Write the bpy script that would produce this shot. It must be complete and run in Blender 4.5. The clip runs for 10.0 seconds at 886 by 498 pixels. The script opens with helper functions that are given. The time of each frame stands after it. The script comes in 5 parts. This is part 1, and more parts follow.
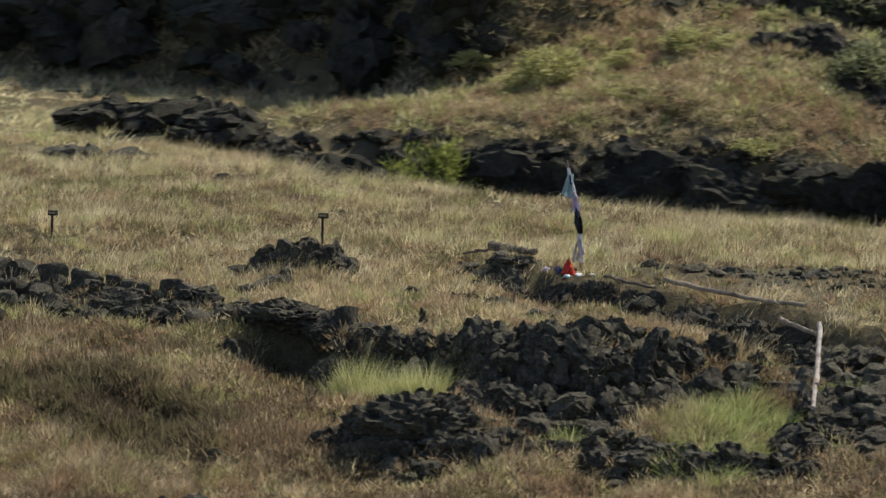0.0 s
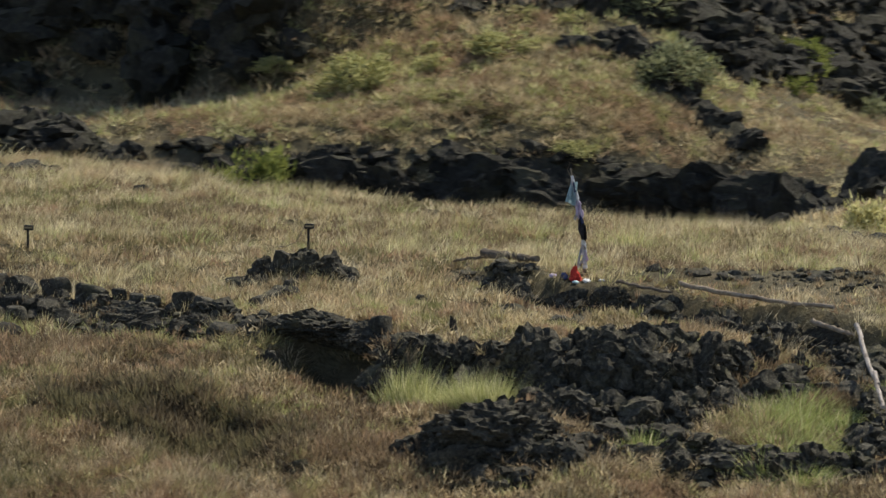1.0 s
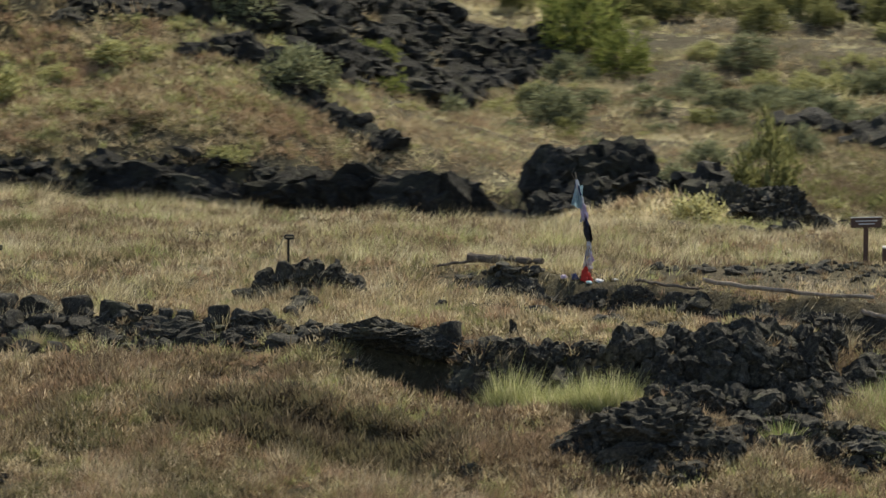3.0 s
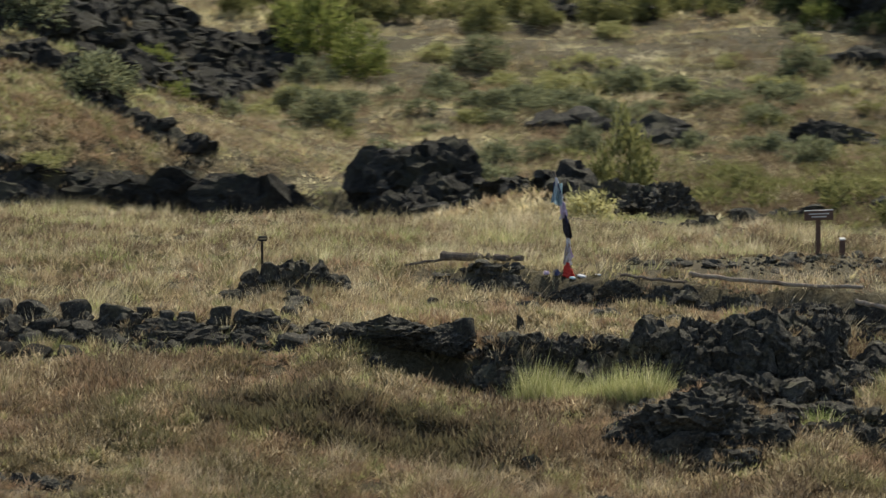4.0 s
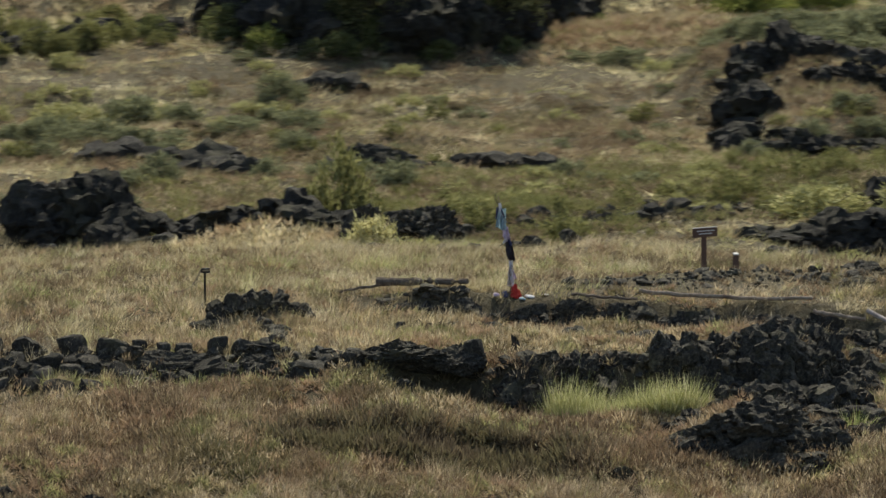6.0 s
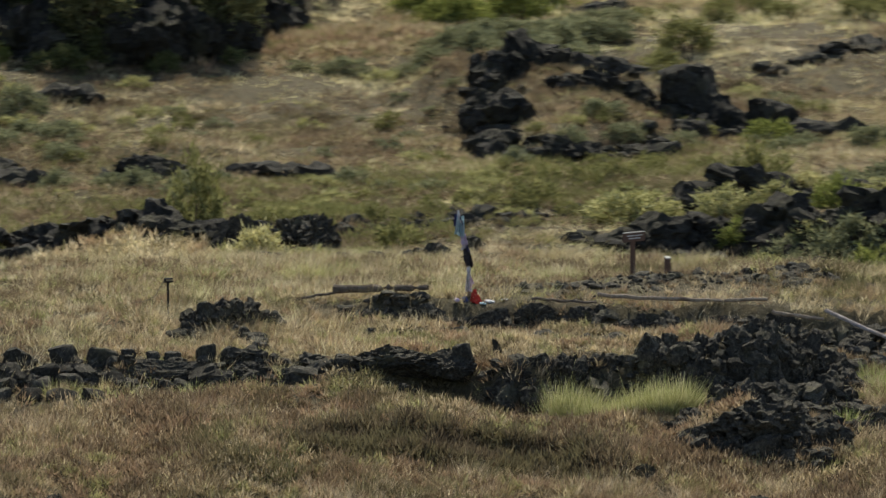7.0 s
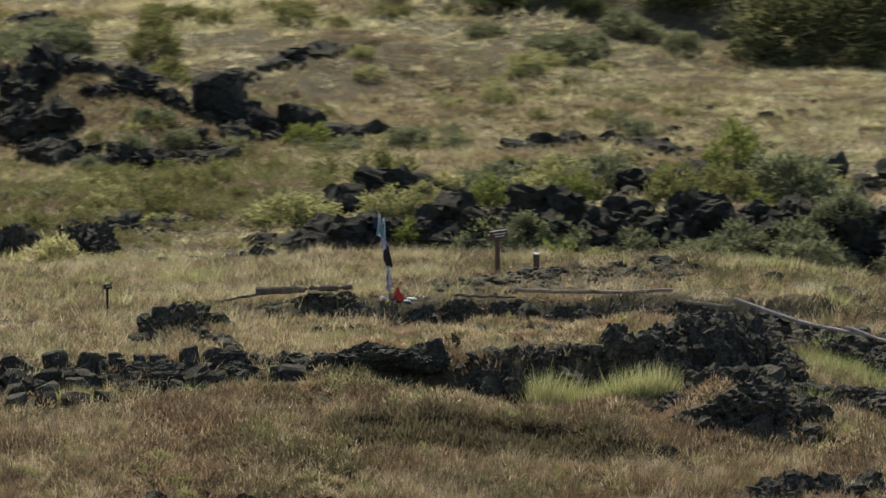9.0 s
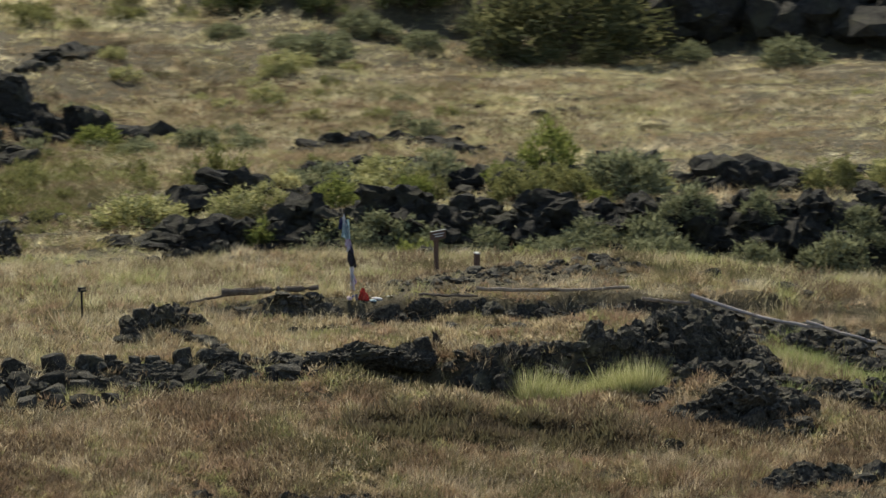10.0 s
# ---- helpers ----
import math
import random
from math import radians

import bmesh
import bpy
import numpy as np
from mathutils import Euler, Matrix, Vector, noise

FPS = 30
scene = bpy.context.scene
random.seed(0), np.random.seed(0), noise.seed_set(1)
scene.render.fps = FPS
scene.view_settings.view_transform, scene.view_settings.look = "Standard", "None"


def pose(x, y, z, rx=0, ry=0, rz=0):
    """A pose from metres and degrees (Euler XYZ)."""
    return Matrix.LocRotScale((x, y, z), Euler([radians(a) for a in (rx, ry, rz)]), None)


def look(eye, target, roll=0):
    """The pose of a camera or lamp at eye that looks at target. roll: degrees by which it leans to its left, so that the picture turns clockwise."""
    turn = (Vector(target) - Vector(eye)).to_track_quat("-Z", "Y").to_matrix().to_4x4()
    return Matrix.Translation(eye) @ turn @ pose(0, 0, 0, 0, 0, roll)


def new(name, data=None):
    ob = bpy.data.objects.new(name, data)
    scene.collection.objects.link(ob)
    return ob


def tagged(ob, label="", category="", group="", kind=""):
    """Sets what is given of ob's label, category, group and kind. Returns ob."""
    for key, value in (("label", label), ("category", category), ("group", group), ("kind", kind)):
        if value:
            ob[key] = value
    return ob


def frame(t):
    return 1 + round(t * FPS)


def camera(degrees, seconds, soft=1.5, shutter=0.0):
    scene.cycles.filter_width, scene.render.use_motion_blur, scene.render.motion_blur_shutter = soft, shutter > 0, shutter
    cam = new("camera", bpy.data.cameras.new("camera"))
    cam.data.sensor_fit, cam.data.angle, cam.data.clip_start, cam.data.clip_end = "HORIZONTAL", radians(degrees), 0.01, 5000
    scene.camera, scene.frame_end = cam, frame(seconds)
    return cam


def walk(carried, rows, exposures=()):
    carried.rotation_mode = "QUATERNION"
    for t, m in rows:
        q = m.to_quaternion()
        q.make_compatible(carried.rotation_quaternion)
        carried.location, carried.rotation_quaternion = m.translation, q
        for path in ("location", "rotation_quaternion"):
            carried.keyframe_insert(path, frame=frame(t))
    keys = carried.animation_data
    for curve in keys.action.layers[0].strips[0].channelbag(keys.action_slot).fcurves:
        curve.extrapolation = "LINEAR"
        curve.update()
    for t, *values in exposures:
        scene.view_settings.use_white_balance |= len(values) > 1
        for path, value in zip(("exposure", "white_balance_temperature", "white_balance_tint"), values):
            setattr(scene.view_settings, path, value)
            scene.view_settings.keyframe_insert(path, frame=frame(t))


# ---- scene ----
FOV = 10.099
PATH = [  # seconds, eye, target, roll
    (0, (42.333, -113.342, 14.246), (-5.943, 6.505, -0.110), 1.156),
    (0.5, (36.473, -116.385, 14.397), (-5.380, 5.863, 0.115), 0.994),
    (1, (30.440, -119.112, 14.512), (-4.890, 5.183, 0.283), 0.842),
    (1.5, (24.155, -121.523, 14.634), (-4.518, 4.477, 0.431), 0.724),
    (2, (17.786, -123.683, 14.733), (-4.204, 3.656, 0.548), 0.572),
    (2.5, (11.157, -125.427, 14.843), (-4.025, 2.898, 0.627), 0.424),
    (4, (-9.184, -129.545, 15.009), (-3.267, -0.434, 1.031), -0.015),
    (4.5, (-16.194, -130.219, 15.108), (-3.199, -1.613, 1.263), -0.112),
    (5, (-23.228, -130.560, 15.271), (-3.203, -2.845, 1.564), -0.187),
    (5.5, (-30.200, -130.748, 15.524), (-3.340, -4.282, 1.928), -0.360),
    (7, (-51.248, -129.128, 16.155), (-4.284, -8.650, 2.752), -0.535),
    (7.5, (-58.247, -128.301, 16.359), (-4.958, -10.487, 2.933), -0.608),
    (8, (-64.967, -126.836, 16.521), (-5.701, -11.914, 3.094), -0.663),
    (8.5, (-71.769, -125.461, 16.791), (-6.878, -13.623, 3.320), -0.706),
    (9, (-78.359, -123.439, 17.083), (-8.039, -14.945, 3.516), -0.734),
    (9.5, (-84.576, -120.729, 17.367), (-9.001, -15.844, 3.672), -0.722),
    (10, (-90.563, -117.964, 17.635), (-10.170, -16.740, 3.827), -0.709),
]
cam = camera(FOV, 10.0, soft=1.4, shutter=0.6)
walk(cam, [(t, look(eye, target, roll)) for t, eye, target, roll in PATH], [(0.0, 0.35), (3.0, 0.29), (5.0, 0.25), (10.0, 0.2)])

# ---- light ----
SUN_AZ, SUN_EL = 24.0, 47.0      # degrees to the right of +y, degrees above the horizon
world = bpy.data.worlds.new("sky")
scene.world = world
world.use_nodes = True
sky = world.node_tree.nodes.new("ShaderNodeTexSky")
sky.sky_type, sky.sun_disc = "NISHITA", False
sky.sun_elevation, sky.sun_rotation = radians(SUN_EL), radians(SUN_AZ)
background = world.node_tree.nodes["Background"]
background.inputs["Strength"].default_value = 0.122
world.node_tree.links.new(sky.outputs[0], background.inputs["Color"])
lamp = bpy.data.lights.new("sun", "SUN")
lamp.energy, lamp.angle, lamp.color = 4.9, radians(0.6), (1.0, 0.955, 0.775)
az, el = radians(SUN_AZ), radians(SUN_EL)
new("sun", lamp).matrix_world = look((60 * math.sin(az) * math.cos(el), 60 * math.cos(az) * math.cos(el), 60 * math.sin(el)), (0, 0, 0))
# ---- ground shape ----
def smooth(a, b, v):
    u = np.clip((v - a) / (b - a), 0, 1)
    return u * u * (3 - 2 * u)


def lattice(ix, iy, seed):
    h = np.sin(ix * 127.1 + iy * 311.7 + seed * 74.7) * 43758.5453
    return h - np.floor(h)


def noise2(x, y, size, seed=0):
    """Value noise, 0 to 1, with lumps of that size in metres."""
    x, y = np.asarray(x, float) / size + 500, np.asarray(y, float) / size + 500
    ix, iy = np.floor(x), np.floor(y)
    fx, fy = x - ix, y - iy
    fx, fy = fx * fx * (3 - 2 * fx), fy * fy * (3 - 2 * fy)
    a = lattice(ix, iy, seed) * (1 - fx) + lattice(ix + 1, iy, seed) * fx
    b = lattice(ix, iy + 1, seed) * (1 - fx) + lattice(ix + 1, iy + 1, seed) * fx
    return a * (1 - fy) + b * fy


KY = np.array([-120, -60, -30, -18, -15, -12, -9.4, -7.6, -6.6, -5.6, -4.6, -2, 3, 12, 30])
KZ = np.array([-14, -7, -4.0, -2.65, -2.2, -1.62, -1.2, -1.08, -0.92, -0.55, -0.48, -0.42, -0.02, -0.05, -0.2])


def crest_bend(x):
    return np.interp(x, [-30, -16, -13.5, -4.4, -1.5, 3, 12, 30], [5.2, 4.4, 3.5, -0.2, -0.3, 0.4, 0.0, -1.5])


def shelf_y(x):
    return np.interp(x, [-3, 0, 2.7, 5, 8, 14], [1.4, -0.9, -2.0, -2.9, -4.4, -6.5])


def rim_y(x):
    """Front edge of the lava shelf: over the cave, along the rock face, round the heap."""
    return np.interp(x, [-7, -5.6, -4.4, -3.2, -2, -0.5, 0.8, 2.2, 3.6, 5, 5.8, 6.4, 8, 10], [-5.6, -6.1, -6.3, -7.3, -8.6, -8.4, -9.2, -9.9, -10.0, -9.6, -8.6, -7.3, -6.4, -6.6])


def rim_z(x):
    return np.interp(x, [-5, -3.5, -1, 0.8, 2.2, 3.5, 4.4, 5.5, 6.5, 8], [-0.5, -0.55, -0.6, -0.4, -0.35, -0.12, -0.05, -0.4, -0.75, -0.8])


def meadow_edge(x):
    return np.interp(x, [-44, -30, -24, -19, -9, -2, 3, 6, 9, 12, 14.5, 18, 40], [38, 31, 28, 22.5, 18, 13.5, 12.5, 12.5, 10.5, 8, 3, -2, -30])


def ledge_y(x):
    """Line of the long ledge below the grassy hill."""
    return np.interp(x, [-34, -27, -22, -12, -5], [56.8, 57.0, 58.0, 60.6, 60.0])


def ground_z(x, y):
    x, y = np.asarray(x, float), np.asarray(y, float)
    yy = y - crest_bend(x) * np.exp(-((y + 5) / 9.0) ** 2)
    z = sum(np.interp(yy + o, KY, KZ) for o in (-0.6, -0.2, 0.2, 0.6)) / 4
    # the shelf on which the decorated pole stands
    z = z + 0.6 * smooth(-4.2, -2.0, x) * smooth(-0.25, 0.3, y - shelf_y(x)) * smooth(4.5, 1.2, y) * smooth(16, 10, x)
    # lava shelf over the cave, its steep face, the heap
    f = y - rim_y(x)
    foot = np.interp(x, [-4.6, -3, 0.8, 2.5, 6], [0.6, 0.7, 0.8, 1.9, 2.1])
    z = z - 0.55 * smooth(-4.6, -3.2, x) * smooth(2.4, 1.0, x) * smooth(-11.8, -10.2, y) * smooth(0.2, -0.6, f)
    z = z + (rim_z(x) - z) * smooth(-foot, 0, f) * smooth(-3.8, -6.2, y) * smooth(-6.2, -4.8, x) * smooth(9.5, 7.0, x)
    # hollow of the cave, mounds in the near slope
    z = z - 1.2 * np.exp(-(((x + 4.05) / 1.2) ** 2 + ((y + 7.8) / 1.5) ** 2) ** 2)
    z = z + 0.25 * np.exp(-(((x + 6.4) / 1.2) ** 2 + ((y + 8.4) / 1.4) ** 2))
    z = z + 0.45 * np.exp(-(((x - 2.1) / 2.0) ** 2 + ((y + 14.3) / 1.7) ** 2) ** 2)
    z = z + 0.55 * np.exp(-(((x - 2.6) / 1.2) ** 2 + ((y + 12.2) / 0.9) ** 2))
    # steep bank across the near slope
    b = y + 12.35 + 0.51 * (x + 6) + 0.5 * (noise2(x, y, 1.7, 17) - 0.5)
    z = z + (-0.36 * smooth(0.1, -0.9, b) * smooth(-3.6, -1.2, b)) * smooth(-9.6, -8.2, x) * smooth(-2.2, -3.6, x)
    z = z + 0.3 * np.exp(-((x + 7.3) / 1.3) ** 2 - ((y - 0.5) / 0.7) ** 2)
    z = z + 0.9 * np.exp(-((x + 33) / 6) ** 2 - ((y - 53) / 3.5) ** 2)
    # low ground behind the meadow, higher on its far left
    low = 3.1 - 1.0 * smooth(-24, -36, x)
    edge = meadow_edge(x)
    z = z - low * smooth(0, 1, (y - edge) / np.interp(x, [-9, -2, 6, 9.5], [15, 28, 28, 13]))
    ly = ledge_y(x)
    z = z - 1.7 * smooth(-34, -26, x) * smooth(0, -6, x) * smooth(38, 48, y) * smooth(1.2, 0.0, y - ly)
    z = z + 1.45 * smooth(-36, -28, x) * smooth(-2, -10, x) * smooth(0.0, 4.5, y - ly) * smooth(96, 70, y)
    # lava ridge behind the meadow's edge
    z = z + 2.3 * np.exp(-(((x - 2.4) / 4.6) ** 2 + ((y - 37) / 5.0) ** 2)) + 0.9 * np.exp(-(((x - 4.6) / 2.2) ** 2 + ((y - 29) / 3.0) ** 2))
    z = z + 1.1 * np.exp(-(((x + 2.2) / 2.8) ** 2 + ((y - 45.5) / 4.5) ** 2))
    # lava hill
    d = (np.abs((x + 20.5) / 11.5) ** 3 + np.abs((y - 92) / 34) ** 3) ** (1 / 3)
    z = z + 5.8 * smooth(1.08, 0.2, d)
    z = z + 0.3 * smooth(1, 0, np.abs(x + 13) / 7) * smooth(72, 84, y) * smooth(122, 108, y)
    s = (x + 8.8) * -1.0 + (y - 95) * 0.02
    m = smooth(80, 88, y) * smooth(134, 120, y) * smooth(-26, -20, x)
    z = np.maximum(z, -3.0 + 6.0 * smooth(-0.6, 9.5, s) * m - 8 * (1 - m))
    # cliffs at the back
    z = z + 10 * smooth(-1, 8.0, y - np.interp(x, [-90, -44, -30, -24], [88, 74, 68, 76])) * smooth(-22, -28, x)
    cl = np.interp(x, [-40, 0, 12, 20, 30, 34, 38, 42, 50, 80], [150, 140, 132, 124, 118.5, 120.5, 126, 133, 142, 150])
    z = z + 6.5 * smooth(0, 9, y - cl) * smooth(58, 46, x) * smooth(18, 26, x)
    # front of the lava field on the right
    s = (x - 30) * 0.6 + (y - 38) * 0.8
    z = z - 1.5 * smooth(2.5, -1.5, s) * smooth(-18, -9, s) * smooth(20, 27, x) + 1.0 * smooth(0.6, 3.4, s) * smooth(17, 9, s) * smooth(25, 31, x) * smooth(75, 60, x)
    # rise to the right
    z = z + 2.0 * smooth(0.8, 0, np.sqrt(((x - 46) / 16) ** 2 + ((y - 101) / 18) ** 2))
    z = z + 1.6 * smooth(34.6, 37.6, x - 0.15 * (y - 88)) * smooth(47, 41, x) * smooth(79, 85, y) * smooth(114, 102, y)
    z = z + 5 * smooth(0, 9, (x - 108) * 0.75 + (y - 106) * 0.66) * smooth(150, 120, y)
    # far rise
    z = z + 2.4 * smooth(104, 128, y) + 4.0 * smooth(130, 152, y) * smooth(62, 40, x) + 14 * smooth(125, 330, y) + 40 * smooth(250, 900, y)
    z = z + (0.75 * (noise2(x, y, 9, 3) - 0.5) + 0.35 * (noise2(x, y, 3.6, 4) - 0.5)) * smooth(20, 40, y) + (0.24 + 0.22 * smooth(-5, -8, y)) * (noise2(x, y, 2.2, 5) - 0.5) + 0.12 * (noise2(x, y, 0.7, 6) - 0.5)
    return z


# ---- materials ----
def shader(name):
    m = bpy.data.materials.new(name)
    m.use_nodes = True
    m.node_tree.nodes.clear()
    return m, m.node_tree.nodes, m.node_tree.links


def ramp_node(nodes, stops):
    r = nodes.new("ShaderNodeValToRGB")
    els = r.color_ramp.elements
    while len(els) < len(stops):
        els.new(0.5)
    for e, (p, c) in zip(els, stops):
        e.position, e.color = p, (*c, 1)
    return r


def noise_node(nodes, links, coord, scale, detail=4.0, rough=0.6):
    n = nodes.new("ShaderNodeTexNoise")
    n.inputs["Scale"].default_value, n.inputs["Detail"].default_value, n.inputs["Roughness"].default_value = scale, detail, rough
    links.new(coord, n.inputs["Vector"])
    return n


def mix_node(nodes, links, fac, a, b, blend="MIX"):
    m = nodes.new("ShaderNodeMix")
    m.data_type, m.blend_type = "RGBA", blend
    for sock, v in ((m.inputs[0], fac), (m.inputs[6], a), (m.inputs[7], b)):
        if isinstance(v, (int, float)):
            sock.default_value = v
        elif isinstance(v, tuple):
            sock.default_value = (*v, 1)
        else:
            links.new(v, sock)
    return m.outputs[2]


def surface(name, stops, scale, patch=None, patch_scale=1.0, patch_at=(0.5, 0.65), rough=0.9, bump=0.0, bump_scale=20.0, metal=0.0, vary=0.0, local=False):
    """A rough surface: a ramp over grain noise, patches of a second colour at a larger scale, relief, and a change from piece to piece."""
    m, nodes, links = shader(name)
    out = nodes.new("ShaderNodeOutputMaterial")
    b = nodes.new("ShaderNodeBsdfPrincipled")
    geo = nodes.new("ShaderNodeNewGeometry")
    coord = geo.outputs["Position"]
    if local:
        coord = nodes.new("ShaderNodeTexCoord").outputs["Object"]
    grain = noise_node(nodes, links, coord, scale, 7.0, 0.72)
    col = ramp_node(nodes, stops)
    links.new(grain.outputs[0], col.inputs[0])
    colour = col.outputs[0]
    if patch:
        big = noise_node(nodes, links, coord, patch_scale, 5.0, 0.65)
        f = nodes.new("ShaderNodeMapRange")
        f.inputs[1].default_value, f.inputs[2].default_value = patch_at
        links.new(big.outputs[0], f.inputs[0])
        colour = mix_node(nodes, links, f.outputs[0], colour, patch)
    if vary:
        rnd = geo.outputs["Random Per Island"]
        h = nodes.new("ShaderNodeHueSaturation")
        v = nodes.new("ShaderNodeMapRange")
        v.inputs[3].default_value, v.inputs[4].default_value = 1 - vary, 1 + vary
        links.new(rnd, v.inputs[0])
        links.new(v.outputs[0], h.inputs["Value"])
        links.new(colour, h.inputs["Color"])
        colour = h.outputs[0]
    links.new(colour, b.inputs["Base Color"])
    b.inputs["Roughness"].default_value, b.inputs["Metallic"].default_value = rough, metal
    b.inputs["Specular IOR Level"].default_value = 0.12
    if bump:
        n = noise_node(nodes, links, coord, bump_scale, 6.0, 0.7)
        bp = nodes.new("ShaderNodeBump")
        bp.inputs["Strength"].default_value, bp.inputs["Distance"].default_value = bump, 1.4 / bump_scale
        links.new(n.outputs[0], bp.inputs["Height"])
        links.new(bp.outputs[0], b.inputs["Normal"])
    links.new(b.outputs[0], out.inputs[0])
    return m


def leaves(name, stops, patch=None, patch_scale=0.25, patch_at=(0.45, 0.6), through_light=0.4, patch2=None, mottle=0.0, pale=None, depth=(0.42, 1.45)):
    """Thin leaves and blades: each with its own tone, patches over the ground, some light let through."""
    m, nodes, links = shader(name)
    out = nodes.new("ShaderNodeOutputMaterial")
    geo = nodes.new("ShaderNodeNewGeometry")
    col = ramp_node(nodes, stops)
    links.new(geo.outputs["Random Per Island"], col.inputs[0])
    colour = col.outputs[0]
    for k, (p, sc, at) in enumerate([(patch, patch_scale, patch_at), (patch2, patch_scale * 2.7, (0.52, 0.64))]):
        if p:
            big = noise_node(nodes, links, geo.outputs["Position"], sc, 4.0, 0.6)
            f = nodes.new("ShaderNodeMapRange")
            f.inputs[1].default_value, f.inputs[2].default_value = at
            f.inputs[4].default_value = 0.8
            links.new(big.outputs[0], f.inputs[0])
            colour = mix_node(nodes, links, f.outputs[0], colour, p)
    if pale:
        drift = noise_node(nodes, links, geo.outputs["Position"], patch_scale * 1.9, 5.0, 0.6)
        f = nodes.new("ShaderNodeMapRange")
        f.inputs[1].default_value, f.inputs[2].default_value, f.inputs[4].default_value = 0.5, 0.62, 0.75
        links.new(drift.outputs["Color"], f.inputs[0])
        colour = mix_node(nodes, links, f.outputs[0], colour, pale)
    if mottle:
        fine = noise_node(nodes, links, geo.outputs["Position"], mottle, 3.0, 0.7)
        f = nodes.new("ShaderNodeMapRange")
        f.inputs[1].default_value, f.inputs[2].default_value, f.inputs[3].default_value, f.inputs[4].default_value = 0.36, 0.64, *depth
        links.new(fine.outputs[0], f.inputs[0])
        h = nodes.new("ShaderNodeHueSaturation")
        links.new(f.outputs[0], h.inputs["Value"])
        links.new(colour, h.inputs["Color"])
        colour = h.outputs[0]
    d, t, mx = nodes.new("ShaderNodeBsdfDiffuse"), nodes.new("ShaderNodeBsdfTranslucent"), nodes.new("ShaderNodeMixShader")
    links.new(colour, d.inputs[0])
    links.new(colour, t.inputs[0])
    mx.inputs[0].default_value = through_light
    links.new(d.outputs[0], mx.inputs[1])
    links.new(t.outputs[0], mx.inputs[2])
    links.new(mx.outputs[0], out.inputs[0])
    return m


# Soil darker than bare litter: shade between the grass tufts is in its colour.
M_soil = surface("dry_soil", [(0.3, (0.065, 0.054, 0.032)), (0.7, (0.18, 0.148, 0.087))], 3.0, (0.125, 0.098, 0.058), 0.5, (0.5, 0.62), bump=1.0, bump_scale=5)
M_rock = surface("basalt", [(0.36, (0.033, 0.0295, 0.024)), (0.5, (0.062, 0.0545, 0.042)), (0.6, (0.105, 0.092, 0.069)), (0.68, (0.185, 0.163, 0.12))], 11.0, (0.11, 0.098, 0.06), 1.3, (0.54, 0.72), bump=1.0, bump_scale=16, vary=0.35)
# Basalt for far blocks, darkened: shade on their near faces is in the colour.
M_rock_shaded = surface("shaded_basalt", [(0.36, (0.026, 0.0235, 0.0195)), (0.5, (0.042, 0.0375, 0.030)), (0.6, (0.061, 0.054, 0.042)), (0.7, (0.098, 0.087, 0.065))], 3.6, (0.066, 0.06, 0.038), 0.6, (0.5, 0.68), bump=0.9, bump_scale=4.5, vary=0.35)
M_wood = surface("weathered_wood", [(0.3, (0.20, 0.145, 0.10)), (0.7, (0.40, 0.325, 0.245))], 9.0, (0.17, 0.12, 0.085), 2.0, bump=0.6, bump_scale=30)
M_wood_dark = surface("dark_bark", [(0.3, (0.085, 0.064, 0.048)), (0.7, (0.19, 0.148, 0.112))], 9.0, (0.23, 0.185, 0.14), 2.5, bump=0.8, bump_scale=25)
M_bleached = surface("bleached_wood", [(0.3, (0.24, 0.195, 0.17)), (0.7, (0.47, 0.41, 0.37))], 7.0, (0.2, 0.16, 0.135), 3.0, (0.52, 0.66), bump=0.6, bump_scale=30)
M_post = surface("stained_post_wood", [(0.3, (0.10, 0.06, 0.045)), (0.7, (0.17, 0.105, 0.075))], 14.0, bump=0.4, bump_scale=40)
# Pale lettering and post cap; also carries the sunlight painted on the board's edge.
M_board_edge = surface("pale_and_sunlit_wood", [(0.3, (0.5, 0.46, 0.42)), (0.7, (0.68, 0.64, 0.58))], 14.0)
M_black_metal = surface("black_metal", [(0.3, (0.012, 0.012, 0.012)), (0.7, (0.03, 0.028, 0.026))], 30.0, rough=0.6)
M_tan_metal = surface("faded_plate", [(0.3, (0.22, 0.17, 0.10)), (0.7, (0.3, 0.24, 0.15))], 30.0, rough=0.6)
M_rope = surface("grey_rope", [(0.3, (0.16, 0.13, 0.10)), (0.7, (0.24, 0.2, 0.15))], 60.0)


def cloth(name, a, b):
    return surface(name, [(0.35, a), (0.65, b)], 12.0, rough=0.95, bump=0.5, bump_scale=35)


M_teal = cloth("teal_cloth", (0.30, 0.43, 0.48), (0.60, 0.68, 0.70))
M_white = cloth("white_cloth", (0.55, 0.52, 0.55), (0.8, 0.78, 0.76))
M_pink = cloth("lilac_cloth", (0.42, 0.3, 0.42), (0.6, 0.52, 0.62))
M_black = cloth("black_cloth", (0.02, 0.02, 0.025), (0.06, 0.055, 0.065))
M_red = cloth("red_cloth", (0.40, 0.032, 0.025), (0.56, 0.065, 0.045))
M_blue = cloth("dark_blue_cloth", (0.05, 0.06, 0.14), (0.12, 0.13, 0.25))

